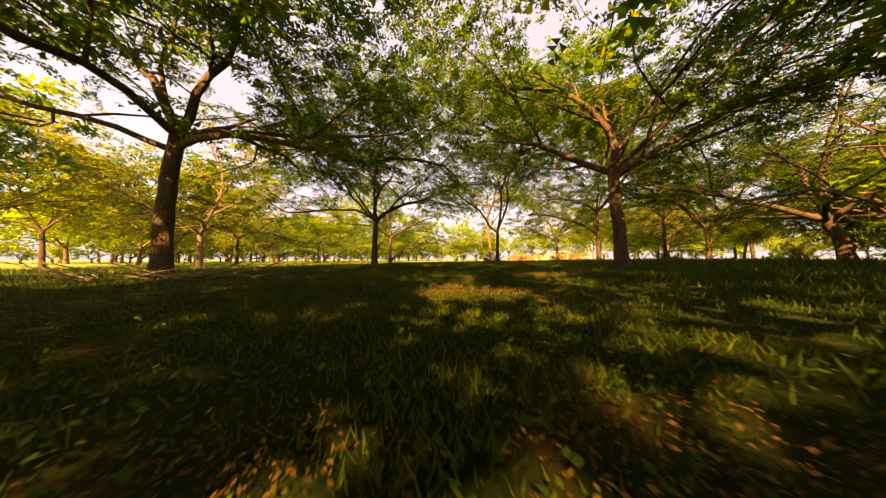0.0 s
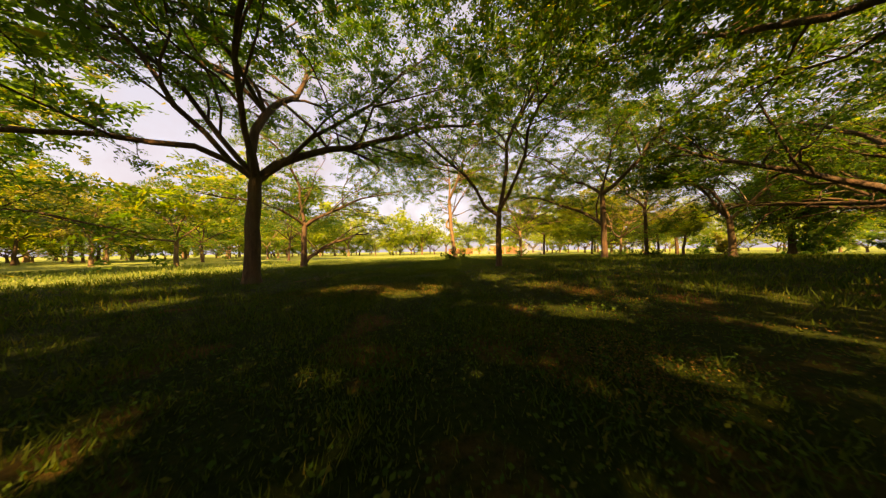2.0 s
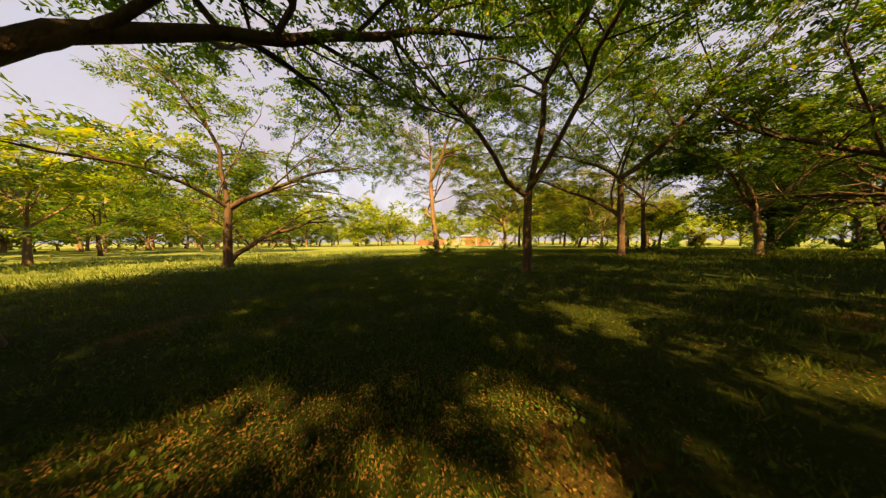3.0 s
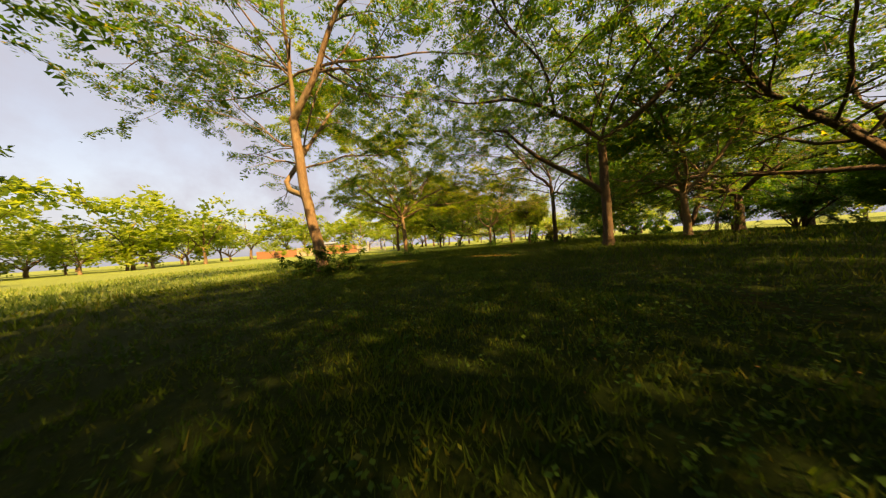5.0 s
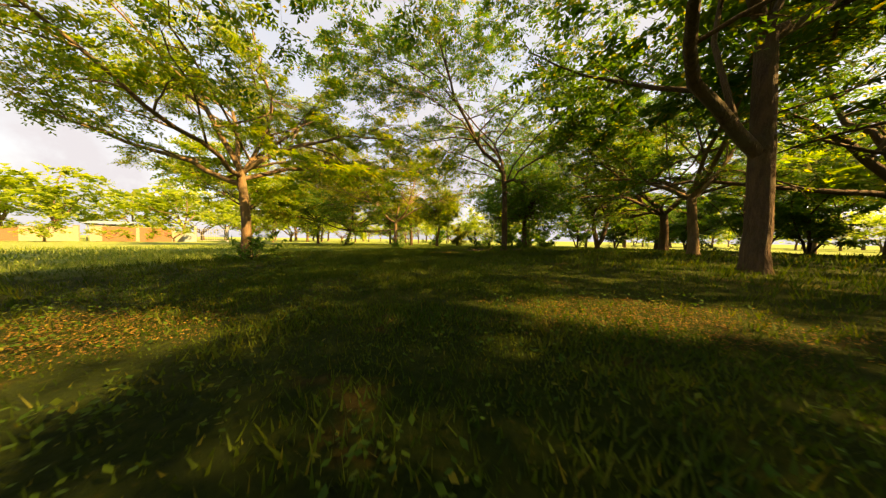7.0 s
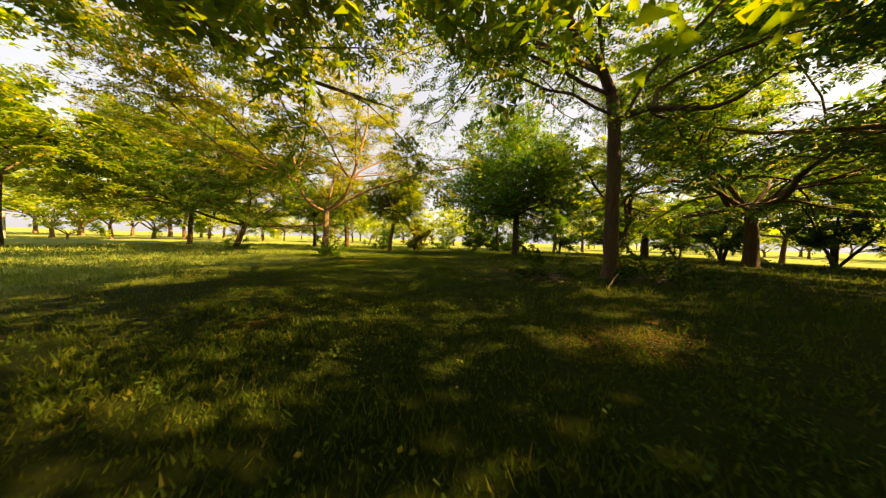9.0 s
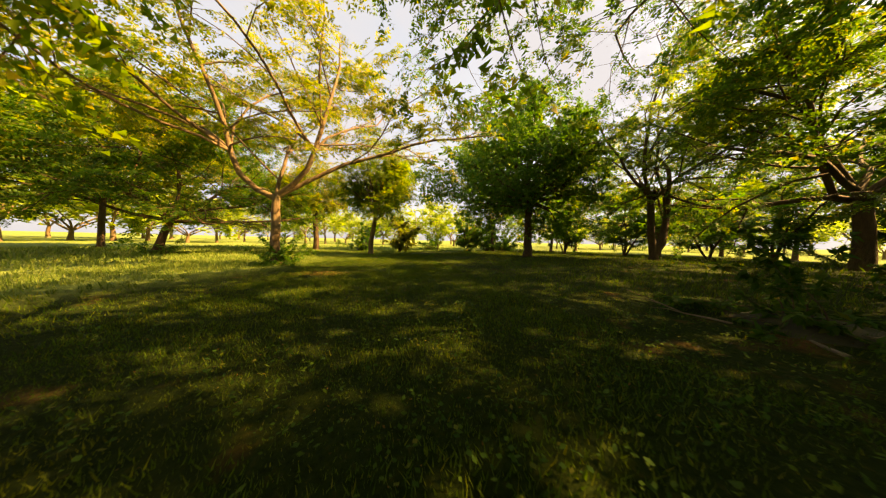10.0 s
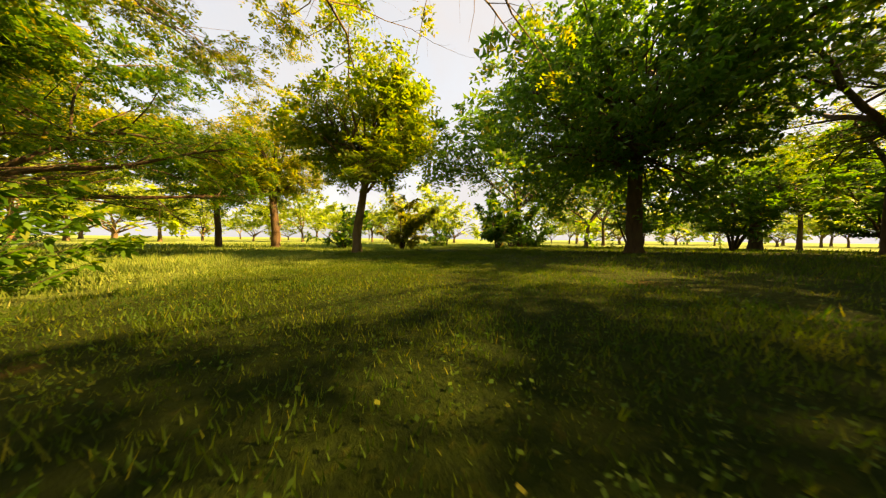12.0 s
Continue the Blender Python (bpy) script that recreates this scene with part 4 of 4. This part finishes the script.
def far_wall():
    a, b = Vector((30.2, 87.8, 0)), Vector((41.6, 75.3, 0))
    way = b - a
    top = new("yard_wall")
    top.matrix_world = Matrix.Translation(a + Vector((0, 0, float(ground_z(35, 80))))) @ pose(0, 0, 0, 0, 0, math.degrees(math.atan2(way.y, way.x)))
    tagged(top, "low brick and plaster yard wall with a doorway", "wall", kind="")
    at = -8.0
    for width, high, mat, name in ((9.5, 1.9, BRICK, "brick_panel"), (4.6, 2.1, PLASTER, "plaster_panel"), (.5, 2.4, PLASTER, "pillar"), (1.0, 0, None, ""), (1.2, 2.4, PLASTER, "pillar"), (3.4, 2.3, BRICK, "brick_panel"),
                                   (.4, 2.4, PLASTER, "pillar"), (3.6, 2.3, BRICK, "brick_panel"), (.4, 2.4, PLASTER, "pillar"), (2.4, 1.7, PLASTER, "plaster_panel")):
        if mat:
            solid(name, box(width, .24 if name != "pillar" else .36, high, at + width / 2, 0, -.1), mat, top)
            solid("coping", box(width + .02, .34 if name != "pillar" else .46, .08, at + width / 2, 0, high - .1), PLASTER, top)
        at += width
    roof = new("shed")
    roof.matrix_world = top.matrix_world @ pose(8.5, 3.0, 0)
    tagged(roof, "small shed with a blue-grey sheet roof behind the wall", "shed")
    for px in (-2, 2):
        for py in (-1, 1):
            solid("post", box(.12, .12, 2.9, px, py), WHITE, roof)
    solid("back_panel", box(4.0, .06, 2.7, 0, 1.0), PLASTER, roof)
    bm = box(4.8, 2.8, .05)
    bmesh.ops.transform(bm, matrix=pose(0, 0, 2.95, 9, 0, 0), verts=bm.verts)
    solid("roof_sheet", bm, TIN, roof)


def far_gate():
    top = new("gate")
    top.matrix_world = pose(43.8, 71.2, float(ground_z(43.8, 71.2)), 0, 0, -48)
    tagged(top, "white steel gate with upright bars by the yard", "gate")
    for x in (-2.1, 2.1):
        solid("gate_post", box(.28, .28, 2.7, x), WHITE, top)
    for z in (.25, 1.1, 2.2):
        solid("rail", box(4.0, .06, .08, 0, 0, z), WHITE, top)
    for k in range(13):
        solid("bar", box(.05, .04, 1.95, -1.8 + k * .3, 0, .3), WHITE, top)
    hut = new("service_box")
    hut.matrix_world = pose(41.9, 73.2, float(ground_z(42, 73)), 0, 0, -48)
    tagged(hut, "grey metal service box beside the gate", "box")
    solid("body", box(1.5, .8, 1.5), TIN, hut)
    solid("lid", box(1.6, .9, .08, 0, 0, 1.5), TIN, hut)


far_wall()
far_gate()


# ---- grass ----
def patchiness(x, y, scale, seed):
    """Smooth uneven values from 0 to 1 over the plan."""
    rng = np.random.default_rng(seed)
    v = np.zeros(len(x))
    for k in range(7):
        a, f = rng.uniform(0, 6.28), rng.uniform(.6, 1.8) * scale
        v += np.sin((x * math.cos(a) + y * math.sin(a)) * f + rng.uniform(0, 6.28))
    return 1 / (1 + np.exp(-v * 0.9))


def scatter(rng, lo, hi, per_m2):
    x0, x1, y0, y1 = SWATH[:, 0].min() - hi, SWATH[:, 0].max() + hi, SWATH[:, 1].min() - hi, SWATH[:, 1].max() + hi
    n = int((x1 - x0) * (y1 - y0) * per_m2)
    x, y = rng.uniform(x0, x1, n), rng.uniform(y0, y1, n)
    d = way_distance(x, y)
    keep = (d >= lo) & (d < hi)
    return x[keep], y[keep]


def blades(name, label, rng, x, y, tall, wide, bend, material, tuft=0.0):
    """Grass blades; with a tuft width they are drawn together into tufts and lean outwards."""
    n = len(x)
    a = rng.uniform(0, 2 * np.pi, n)
    la = rng.uniform(0, 2 * np.pi, n)
    h = tall * rng.uniform(.5, 1.25, n)
    if tuft:
        cell = np.stack([np.floor(x / tuft), np.floor(y / tuft)], -1)
        pick = np.modf(np.abs(np.sin(cell @ [[12.9898, 39.346], [78.233, 11.135]])) * 43758.5453)[0]
        centre = (cell + .15 + .7 * pick) * tuft
        pull = rng.uniform(.35, .8, n)
        x, y = x + (centre[:, 0] - x) * pull, y + (centre[:, 1] - y) * pull
        la = np.arctan2(y - centre[:, 1], x - centre[:, 0]) + rng.normal(0, .5, n)
        h *= .55 + .8 * pick[:, 0]
    z = ground_z(x, y)
    lean = h * bend * rng.uniform(.2, 1.2, n)
    base = np.stack([x, y, z - 0.01], -1)
    s = np.stack([np.cos(a), np.sin(a), 0 * a], -1) * (wide * rng.uniform(.6, 1.3, n))[:, None]
    out = np.stack([np.cos(la) * lean, np.sin(la) * lean, 0 * a], -1)
    tip = base + out + np.stack([0 * a, 0 * a, h], -1)
    v = np.stack([base - s, base + s, tip], 1).reshape(-1, 3)
    t = np.arange(3 * n).reshape(-1, 3)
    ob = new(name, mesh_of(name, v, t, material))
    return tagged(ob, label, "grass", kind="stuff")


# drifts of dry leaves with little grass in them: x, y, half widths
DRIFTS = ((0, 3.05, .32, .85), (.72, 2.95, .35, .4), (-1.0, 5.1, .4, .45), (-2.0, 5.4, .4, .4), (.55, 5.0, .35, .55), (-1.2, 12.5, 1.4, .8), (1.93, 11.0, .4, .9), (.35, 8.9, .5, .45), (2.1, 5.5, .8, .4),
          (.0, 7.3, .4, .45), (.55, .45, .4, .28), (-.4, .5, .3, .2), (8.9, 22.8, .5, 1.0), (25.1, 29.5, .5, .6), (8.07, 26.4, .5, .7), (-.3, 18.8, .3, .25), (16.8, 25.5, .35, .6))


def drifts(x, y):
    """From 0 outside to 1 in the middle of a leaf drift, with ragged edges."""
    v = np.zeros(len(x))
    rag = .35 * np.sin(x * 13 + 2 * np.sin(y * 7)) * np.sin(y * 11 + 1.5 * np.sin(x * 6))
    for cx, cy, a, b in DRIFTS:
        v = np.maximum(v, 1.35 - np.hypot((x - cx) / a, (y - cy) / b) + rag)
    return v.clip(0, 1)


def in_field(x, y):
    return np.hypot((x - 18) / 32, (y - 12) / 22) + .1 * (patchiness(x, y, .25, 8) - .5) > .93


rng = np.random.default_rng(77)
for lo, hi, per, tall, wide in ((0, 1.9, 760, .058, .0045), (1.9, 3.6, 640, .066, .0065), (3.6, 7, 330, .11, .008), (7, 13, 75, .13, .018), (13, 24, 24, .16, .032)):
    x, y = scatter(rng, lo, hi, per)
    lush = patchiness(x, y, 1.1, 3) * .3 + patchiness(x, y, 4.0, 4) * .25 + patchiness(x, y, 15.0, 6) * .45
    thin = .45 * np.exp(-((x + .5) ** 2 + (y - 7) ** 2) / 90)
    keep = rng.uniform(0, 1, len(x)) < (2.1 * lush - .12) * (1 - thin) * (1 - .5 * drifts(x, y))
    x, y, lush = x[keep], y[keep], lush[keep]
    # blade colour by place: sunlit field, sunlit lawn, shaded grove
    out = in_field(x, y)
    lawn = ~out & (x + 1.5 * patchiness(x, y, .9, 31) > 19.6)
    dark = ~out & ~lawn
    blades("grass", "short dark green lawn grass in uneven tufts, shade in its colour", rng, x[dark], y[dark], (tall * (.2 + 1.4 * lush))[dark], wide, .6, SHADED_GRASS, .07 if hi < 4 else .16)
    blades("lawn_grass", "yellow-green lawn grass at the edge of the grove, coloured as in sun", rng, x[lawn], y[lawn], (tall * .75 * (.2 + 1.4 * lush))[lawn], wide * .8, .6, LIT_LAWN, .06 if hi < 4 else .16)
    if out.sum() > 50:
        blades("field_grass", "yellow-green grass of the open field, coloured pale as in sun", rng, x[out], y[out], (tall * (.3 + 1.4 * lush))[out], wide, .5, LIT_FIELD_GRASS)


# thick short turf along the way, coloured shaded, then sunlit where the grove opens
x, y = scatter(rng, 0, 2.2, 1700)
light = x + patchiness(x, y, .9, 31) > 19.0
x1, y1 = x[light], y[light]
blades("lawn_grass", "thick short turf of the lawn, coloured as in sun", rng, x1, y1, .022 + .035 * patchiness(x1, y1, 5.0, 33), .0045, .7, LIT_LAWN)
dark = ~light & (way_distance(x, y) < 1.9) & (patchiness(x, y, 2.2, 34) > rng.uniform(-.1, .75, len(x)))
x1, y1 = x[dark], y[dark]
blades("grass", "thick turf under the trees, coloured dark green as in shade", rng, x1, y1, .025 + .045 * patchiness(x1, y1, 5.0, 33), .007, .8, SHADED_GRASS)


def weeds():
    """Broad-leaved weeds between the grass."""
    r = np.random.default_rng(5)
    x, y = scatter(r, 0, 3.0, 125)
    k = patchiness(x, y, .8, 12) * .5 + patchiness(x, y, 6, 13) * .5 > r.uniform(.2, .8, len(x))
    x, y = x[k], y[k]
    n = 4
    X, Y = np.repeat(x, n) + r.normal(0, .025, len(x) * n), np.repeat(y, n) + r.normal(0, .025, len(x) * n)
    Z = ground_z(X, Y) + r.uniform(.02, .11, len(X))
    a = r.uniform(0, 6.28, len(X))
    ln = r.uniform(.012, .032, len(X)) * np.where(X > 22, .6, 1.0)
    w = ln * r.uniform(.30, .46, len(X))
    d = np.stack([np.cos(a), np.sin(a), r.uniform(-.1, .7, len(X))], -1)
    s = np.stack([-np.sin(a), np.cos(a), r.uniform(-.3, .3, len(X))], -1) * w[:, None]
    o = np.stack([X, Y, Z], -1)
    v = np.stack([o, o + d * ln[:, None] * .5 + s, o + d * ln[:, None] * .5 - s, o + d * ln[:, None]], 1).reshape(-1, 3)
    t = (np.array([(0, 1, 2), (1, 3, 2)])[None] + (np.arange(len(X)) * 4)[:, None, None]).reshape(-1, 3)
    tagged(new("weeds", mesh_of("weeds", v, t, WEED)), "small broad-leaved weeds among the grass", "weeds", kind="stuff")


weeds()


def dead_leaves():
    """Fallen leaves, loose over the lawn and thick in the drifts."""
    r = np.random.default_rng(15)
    x, y = scatter(r, 0, 5, 500)
    near = np.exp(-((x + .5) ** 2 + (y - 7) ** 2) / 110)
    k = patchiness(x, y, .9, 21) ** 2 * (.15 + .8 * near) > r.uniform(0.05, 1, len(x))
    x, y = x[k], y[k]
    for cx, cy, ax, ay in DRIFTS:
        m = int(4 * 1.6 ** 2 * ax * ay * 4600)
        x = np.append(x, cx + r.uniform(-1.6, 1.6, m) * ax)
        y = np.append(y, cy + r.uniform(-1.6, 1.6, m) * ay)
    m = len(x) - k.sum()
    k = np.append(np.ones(k.sum(), bool), drifts(x[-m:], y[-m:]) > r.uniform(.1, 1, m))
    x, y = x[k], y[k]
    n = len(x)
    z = ground_z(x, y) + r.uniform(.012, .05, n)
    a, ln = r.uniform(0, 6.28, n), r.uniform(.003, .010, n)
    d = np.stack([np.cos(a), np.sin(a), r.normal(0, .3, n)], -1) * ln[:, None]
    s = np.stack([-np.sin(a), np.cos(a), r.normal(0, .4, n)], -1) * ln[:, None] * .5
    o = np.stack([x, y, z], -1)
    v = np.stack([o - d, o + s, o - s, o + d], 1).reshape(-1, 3)
    t = (np.array([(0, 2, 1), (1, 2, 3)])[None] + (np.arange(n) * 4)[:, None, None]).reshape(-1, 3)
    tagged(new("fallen_leaves", mesh_of("fallen_leaves", v, t, LITTER)), "dry brown fallen leaves on the lawn", "leaves", kind="stuff")


dead_leaves()
